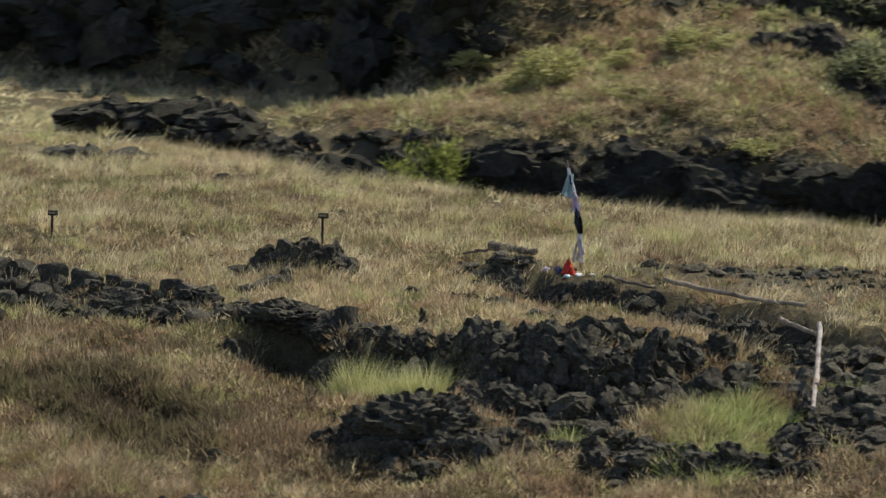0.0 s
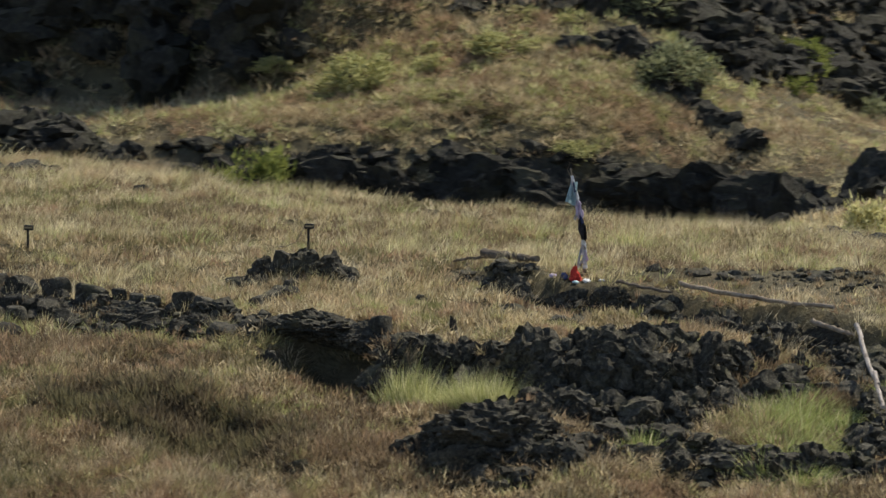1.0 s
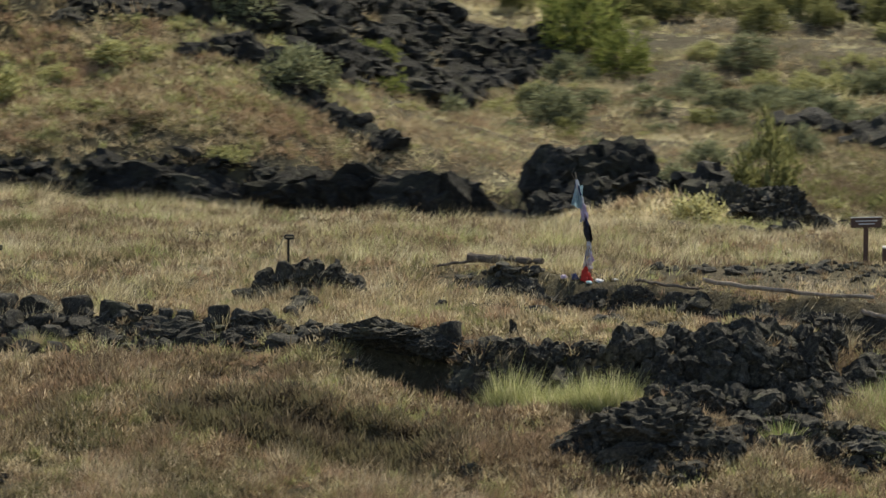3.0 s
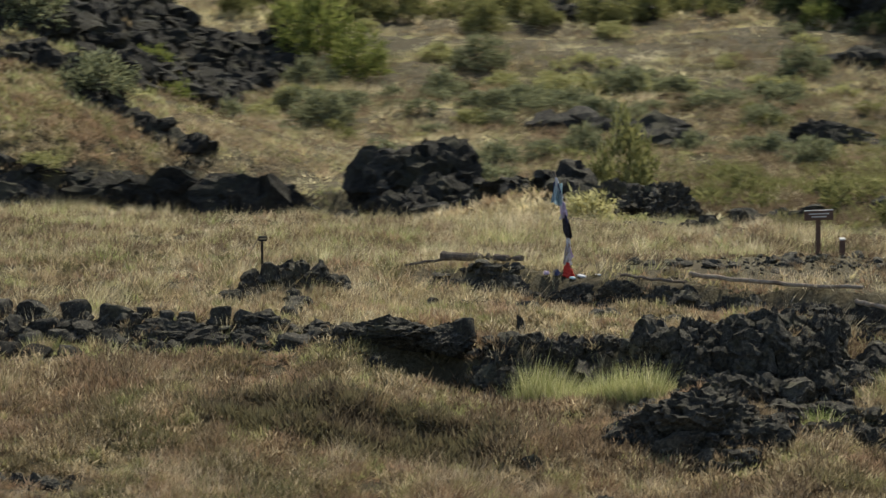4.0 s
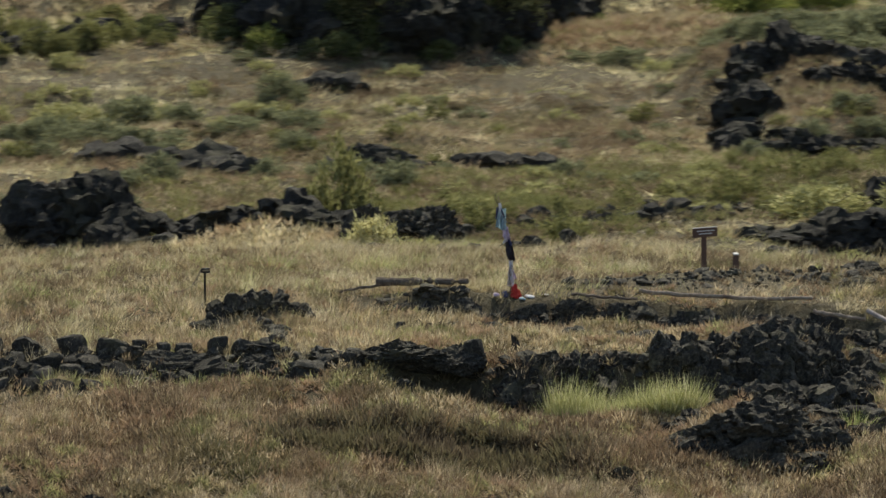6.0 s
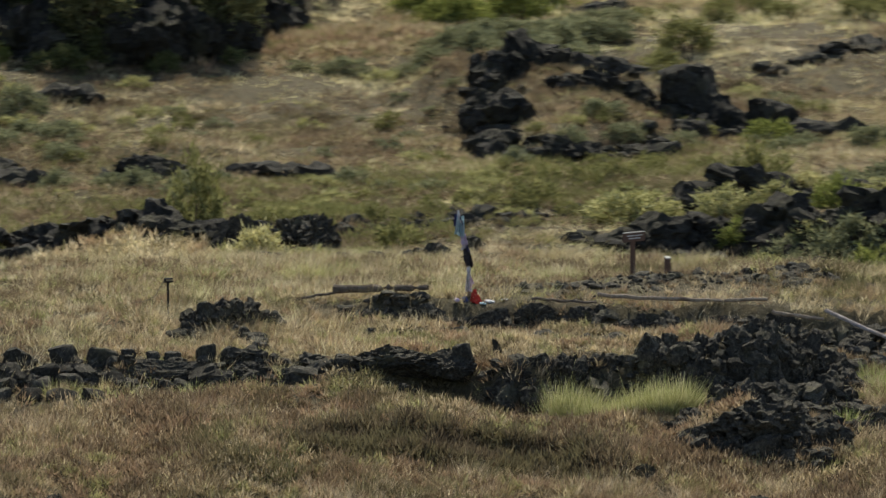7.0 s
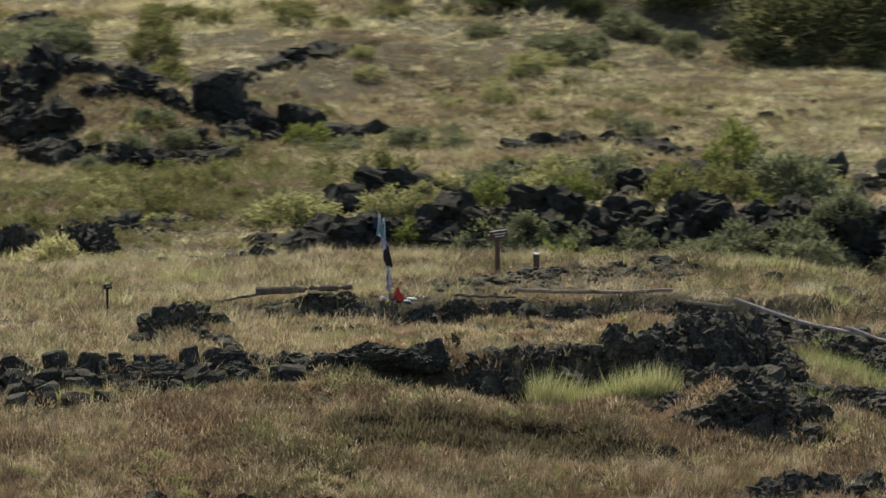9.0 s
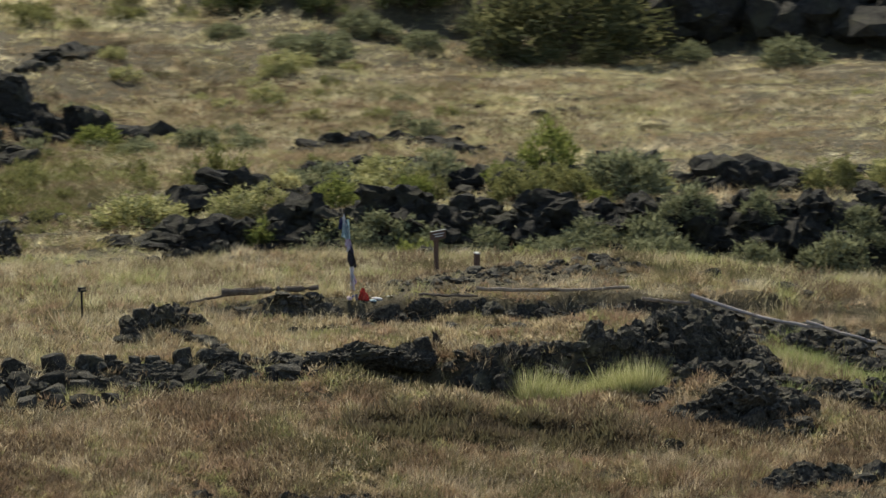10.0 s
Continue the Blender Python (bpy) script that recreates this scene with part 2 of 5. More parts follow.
M_straw = leaves("dry_grass", [(0.0, (0.29, 0.235, 0.128)), (0.35, (0.43, 0.352, 0.20)), (0.75, (0.58, 0.482, 0.293)), (0.95, (0.76, 0.655, 0.46)), (1.0, (0.43, 0.42, 0.17))], (0.37, 0.25, 0.152), 0.26, (0.5, 0.62), 0.5, (0.36, 0.37, 0.14), 1.9, (0.84, 0.725, 0.51), (0.5, 1.4))
M_straw_brown = leaves("brown_dry_grass", [(0.0, (0.21, 0.153, 0.094)), (0.35, (0.33, 0.245, 0.15)), (0.75, (0.47, 0.365, 0.232)), (0.95, (0.68, 0.56, 0.395)), (1.0, (0.32, 0.31, 0.13))], (0.235, 0.143, 0.088), 0.4, (0.46, 0.56), 0.48, (0.25, 0.26, 0.1), 2.1, (0.72, 0.59, 0.41), (0.4, 1.5))
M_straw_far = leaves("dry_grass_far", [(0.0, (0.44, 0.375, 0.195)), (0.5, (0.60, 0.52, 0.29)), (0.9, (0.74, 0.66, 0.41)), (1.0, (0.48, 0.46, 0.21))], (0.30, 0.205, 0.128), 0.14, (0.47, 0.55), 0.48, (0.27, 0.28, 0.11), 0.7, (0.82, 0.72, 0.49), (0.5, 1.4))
M_green_grass = leaves("green_grass", [(0.0, (0.22, 0.235, 0.09)), (0.5, (0.43, 0.43, 0.18)), (0.8, (0.62, 0.58, 0.31)), (1.0, (0.82, 0.74, 0.46))])
M_lush = leaves("lush_grass", [(0.0, (0.17, 0.215, 0.06)), (0.5, (0.34, 0.385, 0.135)), (0.85, (0.52, 0.52, 0.25)), (1.0, (0.72, 0.66, 0.4))])
M_brush = leaves("dead_brush", [(0.0, (0.085, 0.066, 0.045)), (0.6, (0.145, 0.112, 0.073)), (1.0, (0.26, 0.205, 0.128))], (0.16, 0.14, 0.075), 0.9)
M_sage = leaves("sage_leaves", [(0.0, (0.11, 0.115, 0.06)), (0.6, (0.22, 0.225, 0.125)), (1.0, (0.33, 0.33, 0.19))])
M_rabbit = leaves("rabbitbrush_flowers", [(0.0, (0.19, 0.19, 0.075)), (0.5, (0.37, 0.355, 0.15)), (1.0, (0.54, 0.50, 0.25))])
M_green = leaves("green_leaves", [(0.0, (0.10, 0.12, 0.035)), (0.6, (0.22, 0.24, 0.065)), (1.0, (0.33, 0.34, 0.11))])
M_dark_leaf = leaves("dark_leaves", [(0.0, (0.075, 0.085, 0.034)), (0.6, (0.16, 0.17, 0.07)), (1.0, (0.25, 0.255, 0.11))])
M_weed = leaves("dry_weeds", [(0.0, (0.24, 0.185, 0.11)), (0.4, (0.38, 0.30, 0.18)), (0.8, (0.55, 0.445, 0.28)), (1.0, (0.72, 0.60, 0.41))], (0.31, 0.20, 0.13), 0.35, (0.47, 0.58), 0.45, (0.30, 0.31, 0.125), 1.6, None, (0.6, 1.3))
M_olive = leaves("olive_leaves", [(0.0, (0.11, 0.11, 0.04)), (0.6, (0.22, 0.215, 0.085)), (1.0, (0.33, 0.31, 0.13))])
M_yellow = leaves("yellow_flowers", [(0.0, (0.22, 0.20, 0.075)), (0.4, (0.46, 0.42, 0.19)), (1.0, (0.70, 0.63, 0.33))])
M_juniper = leaves("juniper_leaves", [(0.0, (0.06, 0.065, 0.03)), (0.6, (0.13, 0.13, 0.06)), (1.0, (0.22, 0.21, 0.10))])
M_flat_weed = leaves("russet_weeds", [(0.0, (0.10, 0.071, 0.045)), (0.5, (0.185, 0.132, 0.085)), (1.0, (0.31, 0.235, 0.15))], (0.16, 0.15, 0.072), 0.12, (0.5, 0.6))
M_twig = surface("twigs", [(0.3, (0.07, 0.05, 0.04)), (0.7, (0.15, 0.11, 0.08))], 20.0)


# ---- mesh helpers ----
rng = np.random.default_rng(7)


def fast_mesh(name, co, tri, material, soft=False):
    me = bpy.data.meshes.new(name)
    k = tri.shape[1]
    me.vertices.add(len(co))
    me.vertices.foreach_set("co", np.asarray(co, np.float32).ravel())
    me.loops.add(tri.size)
    me.loops.foreach_set("vertex_index", np.asarray(tri, np.int32).ravel())
    me.polygons.add(len(tri))
    me.polygons.foreach_set("loop_start", np.arange(0, tri.size, k, dtype=np.int32))
    me.polygons.foreach_set("use_smooth", np.full(len(tri), soft))
    me.update(calc_edges=True)
    me.validate()
    if soft:
        me.set_sharp_from_angle(angle=radians(34))
    me.materials.append(material)
    return me


def part(name, bm, material, parent, label=""):
    """One mesh object under a thing or a part, from a bmesh or a ready mesh."""
    me = bm
    if isinstance(bm, bmesh.types.BMesh):
        me = bpy.data.meshes.new(name)
        bm.to_mesh(me)
        bm.free()
        me.materials.append(material)
    ob = new(name, me)
    ob.parent = parent
    return tagged(ob, label)


def thing(name, at, label, category, group=""):
    ob = new(name)
    ob.location = at
    return tagged(ob, label, category, group)


def icosphere(sub):
    bm = bmesh.new()
    bmesh.ops.create_icosphere(bm, subdivisions=sub, radius=1)
    co = np.array([v.co for v in bm.verts])
    tri = np.array([[v.index for v in f.verts] for f in bm.faces])
    bm.free()
    return co, tri


ICO = {s: icosphere(s) for s in (1, 2, 3, 4, 5)}


def lump3(p, f, seed):
    r = np.random.default_rng(seed)
    out = 0
    for k in range(5):
        d = r.normal(size=3)
        out = out + np.sin(p @ d * f * (1 + 0.45 * k) + r.uniform(0, 6.3)) / (1 + 0.6 * k)
    return out / 3


def rock_form(seed, sub, planes=6, lump=0.22, ruggedness=1.0, fineness=1.0):
    """A block of clinkery lava: a lumped ball, cut by a few planes, then cracked and pitted."""
    r = np.random.default_rng(seed)
    co, tri = ICO[sub]
    p = co * (1 + lump * lump3(co, 2.2, seed) + 0.14 * lump3(co, 4.6, seed + 7))[:, None]
    for k in range(planes):
        n = r.normal(size=3)
        n /= np.linalg.norm(n)
        over = p @ n - r.uniform(0.5, 0.85)
        p = p - np.where(over > 0, over, 0)[:, None] * n * 0.9
    crack = np.exp(-(lump3(co, 3.6 * fineness, seed + 3) / 0.12) ** 2) + 0.7 * np.exp(-(lump3(co, 8 * fineness, seed + 4) / 0.15) ** 2)
    ridge = 0.5 - np.abs(lump3(co, 7.5 * fineness, seed + 1)) + 0.7 * (0.5 - np.abs(lump3(co, 16 * fineness, seed + 2)))
    p = p * (1 - 0.16 * ruggedness * crack + 0.2 * ruggedness * ridge)[:, None]
    p = p + r.normal(0, {1: 0.1, 2: 0.06, 3: 0.028, 4: 0.014, 5: 0.009}[sub], p.shape)
    return p / np.abs(p).max(0), tri


ROCKS = {s: [rock_form(100 * s + k, s, 9, 0.26, 1.0 if s < 3 else 1.5, 1.0 if s < 3 else 1.35) for k in range(n)] for s, n in ((1, 16), (2, 12), (3, 12))}
CLINKER = {(s, k): rock_form(900 + 100 * s + k, s, 5, 0.26, 1.6, 1.5) for s in (2, 3) for k in range(12)}
ROCK_MESH = {(s, k): fast_mesh("boulder", p, t, M_rock, s > 2) for s in ROCKS for k, (p, t) in enumerate(ROCKS[s])}
CLIFF_MESH = {key: fast_mesh("boulder", p, t, M_rock_shaded, key[0] > 2) for key, (p, t) in CLINKER.items()}


def block_form(seed, sub=3):
    """A squared stone with chipped, worn edges."""
    r = np.random.default_rng(seed)
    co, tri = ICO[sub]
    p = co * (1.25 + 0.12 * lump3(co, 2.6, seed))[:, None]
    lim = r.uniform(0.66, 0.95, 3)
    p = np.clip(p, -lim, lim) * 0.7 + p * 0.3
    for k in range(5):
        n = r.normal(size=3)
        n /= np.linalg.norm(n)
        over = p @ n - r.uniform(0.6, 0.9)
        p = p - np.where(over > 0, over, 0)[:, None] * n
    p = p * (1 + 0.05 * lump3(co, 9, seed + 1) - 0.08 * np.exp(-(lump3(co, 5, seed + 2) / 0.12) ** 2))[:, None] + r.normal(0, 0.018, p.shape)
    return p / np.abs(p).max(0), tri


BLOCK_MESH = [fast_mesh("block", *block_form(1500 + k), M_rock, True) for k in range(10)]


def turn_matrix(r, tilt=0.5):
    return np.array(Euler((r.uniform(-tilt, tilt), r.uniform(-tilt, tilt), r.uniform(0, 6.28))).to_matrix())


def heap(name, rows, material, parent, label=""):
    """Many small stones in one mesh: rows of place, size, seed."""
    cos, tris, n = [], [], 0
    for x, y, z, s, k in rows:
        r = np.random.default_rng(k)
        p, t = ROCKS[1][k % 16]
        q = (p * (s * np.array([1, r.uniform(0.65, 1), r.uniform(0.5, 0.85)]))) @ turn_matrix(r).T + (x, y, z)
        cos.append(q)
        tris.append(t + n)
        n += len(q)
    ob = part(name, fast_mesh(name, np.concatenate(cos), np.concatenate(tris), material), material, parent, label)
    return tagged(ob, kind="stuff")


ROCKY = []      # stretches of plan that rocks cover: line, half width


def along(line, u):
    line = np.array(line, float)
    seg = np.hypot(*(line[1:] - line[:-1]).T)
    s = np.concatenate([[0], np.cumsum(seg)])
    return np.stack([np.interp(u * s[-1], s, line[:, k]) for k in (0, 1)], -1)


def line_distance(x, y, line):
    best = np.full(np.shape(x), 1e9)
    for (ax, ay), (bx, by) in zip(line[:-1], line[1:]):
        l2 = (bx - ax) ** 2 + (by - ay) ** 2 + 1e-9
        u = np.clip(((x - ax) * (bx - ax) + (y - ay) * (by - ay)) / l2, 0, 1)
        best = np.minimum(best, np.hypot(x - ax - u * (bx - ax), y - ay - u * (by - ay)))
    return best


def outcrop(name, label, line, width, big, big_size, small, small_size, seed, sink=0.35, far=False, flat=0.75, fine=False, rise=0.0):
    """Lava blocks along a line in plan: the large ones each a mesh of its own, the small ones one heap."""
    r = np.random.default_rng(seed)
    cx, cy = along(line, 0.5)
    cz = float(ground_z(cx, cy))
    ob = thing(name, (cx, cy, cz), label, "rock", "lava outcrops")
    # far blocks take the basalt with shade in its colour
    meshes, material = (CLIFF_MESH, M_rock_shaded) if far else (ROCK_MESH, M_rock)
    for k in range(big):
        q = along(line, (k + r.uniform(0.1, 0.9)) / big)
        x, y = q[0] + r.normal(0, width * 0.45), q[1] + r.normal(0, width * 0.45) + r.uniform(0, 1) * rise
        s = big_size[0] * (big_size[1] / big_size[0]) ** r.uniform() * 0.5
        me = meshes[(3 if fine and s > (0.6 if far else 0.26) else 2, int(r.integers(12)))]
        b = new("boulder", me)
        b.parent = ob
        sz = flat * r.uniform(0.75, 1.2)
        b.location = (x - cx, y - cy, float(ground_z(x, y)) - cz + s * sz * (1 - 2 * sink))
        b.rotation_euler = (r.uniform(-0.3, 0.3), r.uniform(-0.3, 0.3), r.uniform(0, 6.28))
        b.scale = (s * r.uniform(0.95, 1.6), s * r.uniform(0.8, 1.15), s * sz)
    rows = []
    for k in range(small):
        q = along(line, r.uniform(0, 1))
        x, y = q[0] + r.normal(0, width * 0.6), q[1] + r.normal(0, width * 0.6) + r.uniform(0, 1) * rise
        s = small_size[0] * (small_size[1] / small_size[0]) ** (r.uniform() ** 1.6) * 0.5
        rows.append((x - cx, y - cy, float(ground_z(x, y)) - cz + 0.25 * s, s, int(r.integers(1 << 30))))
    if rows:
        heap("rubble", rows, material, ob)
    if width < 3.5:
        ROCKY.append((line, min(width, 1.6)))
    return ob


def boulder(name, label, x, y, top, size, seed, far=False, tilt=0.15, turn=None, half=None, square=False):
    """One large block, its top at that height, its foot in the ground."""
    r = np.random.default_rng(seed)
    sub = 5 if size[0] > 1.5 and not far else 4
    base = block_form(seed, 4) if square else rock_form(seed, sub, 7, 0.22, 0.8 if size[0] > 1.2 else 0.9, 1.9 if size[0] > 1.2 else 1.3)
    sx, sy = size[0] / 2, size[1] / 2
    sz = half or max(top - float(ground_z(x, y)), 0.15) * 1.08
    p, t = base
    p = p * (1 + 0.08 * lump3(p, 11, seed + 5) + 0.06 * lump3(p, 24, seed + 6) + (0.05 * (0.4 - np.abs(lump3(p, 33, seed + 8))) if sub == 5 else 0))[:, None]
    me = fast_mesh(name, p * (sx, sy, sz), t, M_rock_shaded if far else M_rock, True)
    ob = new(name, me)
    ob.location = (x, y, top - sz)
    ob.rotation_euler = (r.uniform(-tilt, tilt), r.uniform(-tilt, tilt), r.uniform(0, 6.28) if turn is None else radians(turn))
    ROCKY.append(([(x - 0.1, y), (x + 0.1, y)], min(sx, sy) * 0.9))
    return tagged(ob, label, "boulder", "single boulders")


def block_row(name, label, places, seed):
    """Squared stones set along a line: rows of x, y, top, width."""
    r = np.random.default_rng(seed)
    cx, cy = places[len(places) // 2][:2]
    cz = float(ground_z(cx, cy))
    ob = thing(name, (cx, cy, cz), label, "rock", "lava outcrops")
    for x, y, top, w in places:
        h = max(0.3 * w, min(0.6 * w, (top - float(ground_z(x, y))) * 0.7))
        b = new("block", BLOCK_MESH[int(r.integers(10))])
        b.parent = ob
        b.location = (x - cx, y - cy, top - h - cz)
        b.rotation_euler = (r.uniform(-0.3, 0.3), r.uniform(-0.3, 0.3), r.uniform(0, 6.28))
        b.scale = (0.5 * w * r.uniform(0.95, 1.35), 0.5 * w * r.uniform(0.8, 1.1), h)
    return ob


def blade_mesh(name, x, y, z, height, width, lean, material, spread=1.0, wind=(0.1, 0.02)):
    n = len(x)
    a = rng.uniform(0, 2 * np.pi, n)
    dx, dy = np.cos(a) * width / 2, np.sin(a) * width / 2
    lx, ly = lean[0] * spread + wind[0] * height, lean[1] * spread + wind[1] * height
    co = np.empty((n, 3, 3))
    co[:, 0] = np.stack([x - dx, y - dy, z], -1)
    co[:, 1] = np.stack([x + dx, y + dy, z], -1)
    co[:, 2] = np.stack([x + lx, y + ly, z + height], -1)
    return fast_mesh(name, co.reshape(-1, 3), np.arange(n * 3).reshape(-1, 3), material)


def tube(points, radii, sides=8, seed=0, rough=0.0):
    """A tapering, slightly crooked round bar through the points."""
    bm = bmesh.new()
    r = np.random.default_rng(seed)
    rings = []
    for i, p in enumerate(points):
        p = Vector(p)
        d = (Vector(points[min(i + 1, len(points) - 1)]) - Vector(points[max(i - 1, 0)])).normalized()
        u = d.orthogonal().normalized()
        v = d.cross(u)
        rings.append([bm.verts.new(p + (u * math.cos(6.2832 * k / sides) + v * math.sin(6.2832 * k / sides)) * radii[i] * (1 + r.uniform(-rough, rough))) for k in range(sides)])
    for a, b in zip(rings[:-1], rings[1:]):
        for k in range(sides):
            bm.faces.new((a[k], a[(k + 1) % sides], b[(k + 1) % sides], b[k]))
    bm.faces.new(rings[0][::-1])
    bm.faces.new(rings[-1])
    bm.normal_update()
    return bm


def box(sx, sy, sz, at=(0, 0, 0), bevel=0.01, rz=0.0, rx=0.0):
    bm = bmesh.new()
    bmesh.ops.create_cube(bm, size=1)
    bmesh.ops.scale(bm, vec=(sx, sy, sz), verts=bm.verts)
    if bevel:
        bmesh.ops.bevel(bm, geom=bm.edges[:], offset=bevel, segments=2, affect="EDGES")
    bmesh.ops.transform(bm, matrix=pose(*at, rx, 0, rz), verts=bm.verts)
    return bm


# ---- ground ----
gx = np.concatenate([np.linspace(-600, -90, 24), np.linspace(-88, -28, 56), np.linspace(-27.6, 18, 130), np.linspace(18.5, 130, 110), np.linspace(140, 600, 24)])
gy = np.concatenate([np.linspace(-220, -42, 16), np.linspace(-40, -20, 24), np.linspace(-19.8, 8, 100), np.linspace(8.4, 150, 200), np.linspace(153, 900, 60)])
GX, GY = np.meshgrid(gx, gy)
ids = np.arange(GX.size).reshape(GX.shape)
quads = np.stack([ids[:-1, :-1], ids[:-1, 1:], ids[1:, 1:], ids[1:, :-1]], -1).reshape(-1, 4)
me = fast_mesh("ground", np.stack([GX, GY, ground_z(GX, GY)], -1).reshape(-1, 3), quads, M_soil)
me.polygons.foreach_set("use_smooth", np.ones(len(me.polygons), bool))
me.update()
tagged(new("ground", me), "dry tan-brown soil under grass and lava", "ground", kind="structure")

# ---- near lava ----
# row of set stones on the wall, then the jumble below it
outcrop("stone_wall", "low wall of dark piled lava stones in dry grass", [(-17, -0.6), (-13.6, -2.3), (-11, -3.1), (-8.6, -4.1), (-6.6, -4.8)], 0.16, 30, (0.3, 0.62), 200, (0.12, 0.34), 11, sink=0.2, fine=True)
outcrop("stone_wall", "tumbled dark lava blocks below the wall", [(-17, -1.9), (-13.5, -3.6), (-11, -4.4), (-8.4, -5.3), (-6.4, -6.0)], 0.6, 70, (0.35, 1.0), 520, (0.12, 0.36), 12, sink=0.35, fine=True)
outcrop("lava_outcrop", "dark lava blocks along the cave rim", [(-2.7, -7.6), (-2.0, -8.2), (-0.6, -8.1), (0.7, -8.7)], 0.2, 12, (0.4, 0.85), 80, (0.12, 0.32), 13, sink=0.3, flat=0.8, fine=True)
outcrop("lava_outcrop", "rough lava face under the cave rim", [(-2.1, -9.1), (-0.5, -9.0), (0.9, -9.8)], 0.2, 9, (0.6, 1.0), 50, (0.15, 0.35), 14, sink=0.3, flat=1.2, fine=True)
outcrop("lava_outcrop", "heap of dark broken lava stones", [(0.9, -9.2), (2.3, -9.6), (3.7, -9.6), (5.1, -9.2), (5.9, -8.2)], 0.55, 100, (0.3, 0.8), 1300, (0.12, 0.38), 15, sink=0.22, flat=1.15, fine=True)
outcrop("lava_outcrop", "steep face of dark clinkery lava", [(1.9, -10.6), (3.2, -10.9), (4.6, -10.7), (5.9, -9.9)], 0.55, 90, (0.3, 0.95), 1300, (0.12, 0.38), 215, sink=0.25, flat=1.25, fine=True)
outcrop("lava_outcrop", "heap of dark broken lava stones with weeds", [(2.2, -11.8), (4.0, -11.9), (5.6, -11.6), (6.6, -10.2), (7.4, -8.2)], 0.6, 60, (0.35, 1.0), 900, (0.12, 0.38), 16, sink=0.25, flat=1.0, fine=True)
outcrop("lava_outcrop", "dark lava stones under green grass", [(9.2, -8.4), (9.8, -10.2), (9.8, -12.2)], 0.7, 30, (0.3, 0.9), 400, (0.12, 0.36), 119, sink=0.25, fine=True)
outcrop("lava_outcrop", "dark lava stones between mound and grass", [(0.4, -12.6), (1.8, -12.2), (3.2, -11.8)], 0.5, 22, (0.3, 0.9), 260, (0.12, 0.34), 120, sink=0.25, fine=True)
outcrop("lava_outcrop", "dark tumbled lava with dry weeds", [(3.8, -12.2), (5.4, -13.4), (7.6, -14.2), (10.0, -13.6)], 1.1, 60, (0.35, 1.0), 900, (0.12, 0.36), 116, sink=0.25, fine=True)
outcrop("lava_outcrop", "dark lava ledge below the decorated pole", [(-2.4, 0.6), (-1.0, -0.7), (0.4, -1.3), (1.6, -1.8), (2.9, -2.3)], 0.2, 24, (0.4, 0.9), 90, (0.12, 0.3), 17, sink=0.4, flat=0.6, fine=True)
outcrop("lava_outcrop", "dark lava ledge under the fallen poles", [(2.9, -2.7), (5.0, -3.7), (7.4, -5.1), (9.6, -6.1)], 0.36, 52, (0.35, 0.9), 320, (0.12, 0.35), 18, sink=0.3, flat=0.9, fine=True)
outcrop("lava_outcrop", "scattered flat lava stones beside the pole", [(-3.4, 1.6), (-2.4, 0.9), (-1.4, 0.3)], 0.35, 12, (0.3, 0.6), 60, (0.12, 0.28), 19, flat=0.4, fine=True)
outcrop("lava_outcrop", "stacked lava blocks beside the trail marker", [(-8.7, 0.0), (-7.8, 0.45), (-7.0, 0.35), (-5.9, 0.2)], 0.25, 36, (0.35, 0.62), 140, (0.12, 0.3), 20, sink=-0.1, flat=0.95, fine=True)
outcrop("lava_outcrop", "lava stones running down to the wall", [(-7.2, -0.2), (-7.0, -1.6), (-7.3, -3.0)], 0.14, 11, (0.4, 0.65), 50, (0.12, 0.3), 28, sink=0.1, fine=True)
outcrop("lava_outcrop", "dark lava slope with rubble", [(8.4, -6.4), (10.2, -8.0), (11.0, -11.0)], 1.1, 40, (0.35, 0.9), 360, (0.12, 0.35), 21)
outcrop("lava_outcrop", "dark lava stones in the brushy bank", [(-9.4, -10.9), (-7.4, -11.9), (-5.4, -12.9), (-3.2, -14.0)], 0.3, 12, (0.3, 0.7), 160, (0.1, 0.3), 22, sink=0.5, flat=0.9, fine=True)
outcrop("lava_outcrop", "dark lava rubble round the mound", [(0.0, -14.2), (1.2, -15.6), (3.0, -15.5), (4.3, -14.4), (6.2, -13.2)], 0.7, 44, (0.35, 1.0), 320, (0.12, 0.35), 23, fine=True)
outcrop("lava_outcrop", "dark lava rubble low on the near slope", [(-2.2, -20.2), (0.2, -20.5), (2.6, -20.8)], 0.5, 22, (0.4, 1.1), 300, (0.12, 0.4), 204, sink=0.3, fine=True)
boulder("lava_boulder", "low dark lava block before the bunchgrass", -1.6, -11.4, -1.75, (0.9, 0.6, 0.5), 206)
outcrop("lava_outcrop", "dark lava at the foot of the slope", [(-17, -14.9), (-14.4, -16.0), (-12.6, -17.0)], 0.4, 14, (0.4, 0.8), 160, (0.15, 0.4), 24, sink=0.3, fine=True, flat=0.9)
outcrop("lava_outcrop", "lava stones strewn on bare soil", [(1.6, 0.6), (4.6, 1.0), (7.0, 1.6), (9.5, -0.4)], 1.5, 34, (0.25, 0.6), 240, (0.08, 0.24), 25, flat=0.6)
outcrop("lava_outcrop", "dark stones at the meadow's worn edge", [(9.4, 3.4), (11.2, 0.6), (12.6, -2.0), (13.6, -4.6)], 0.9, 26, (0.35, 0.9), 160, (0.1, 0.3), 218, flat=0.6, fine=True)
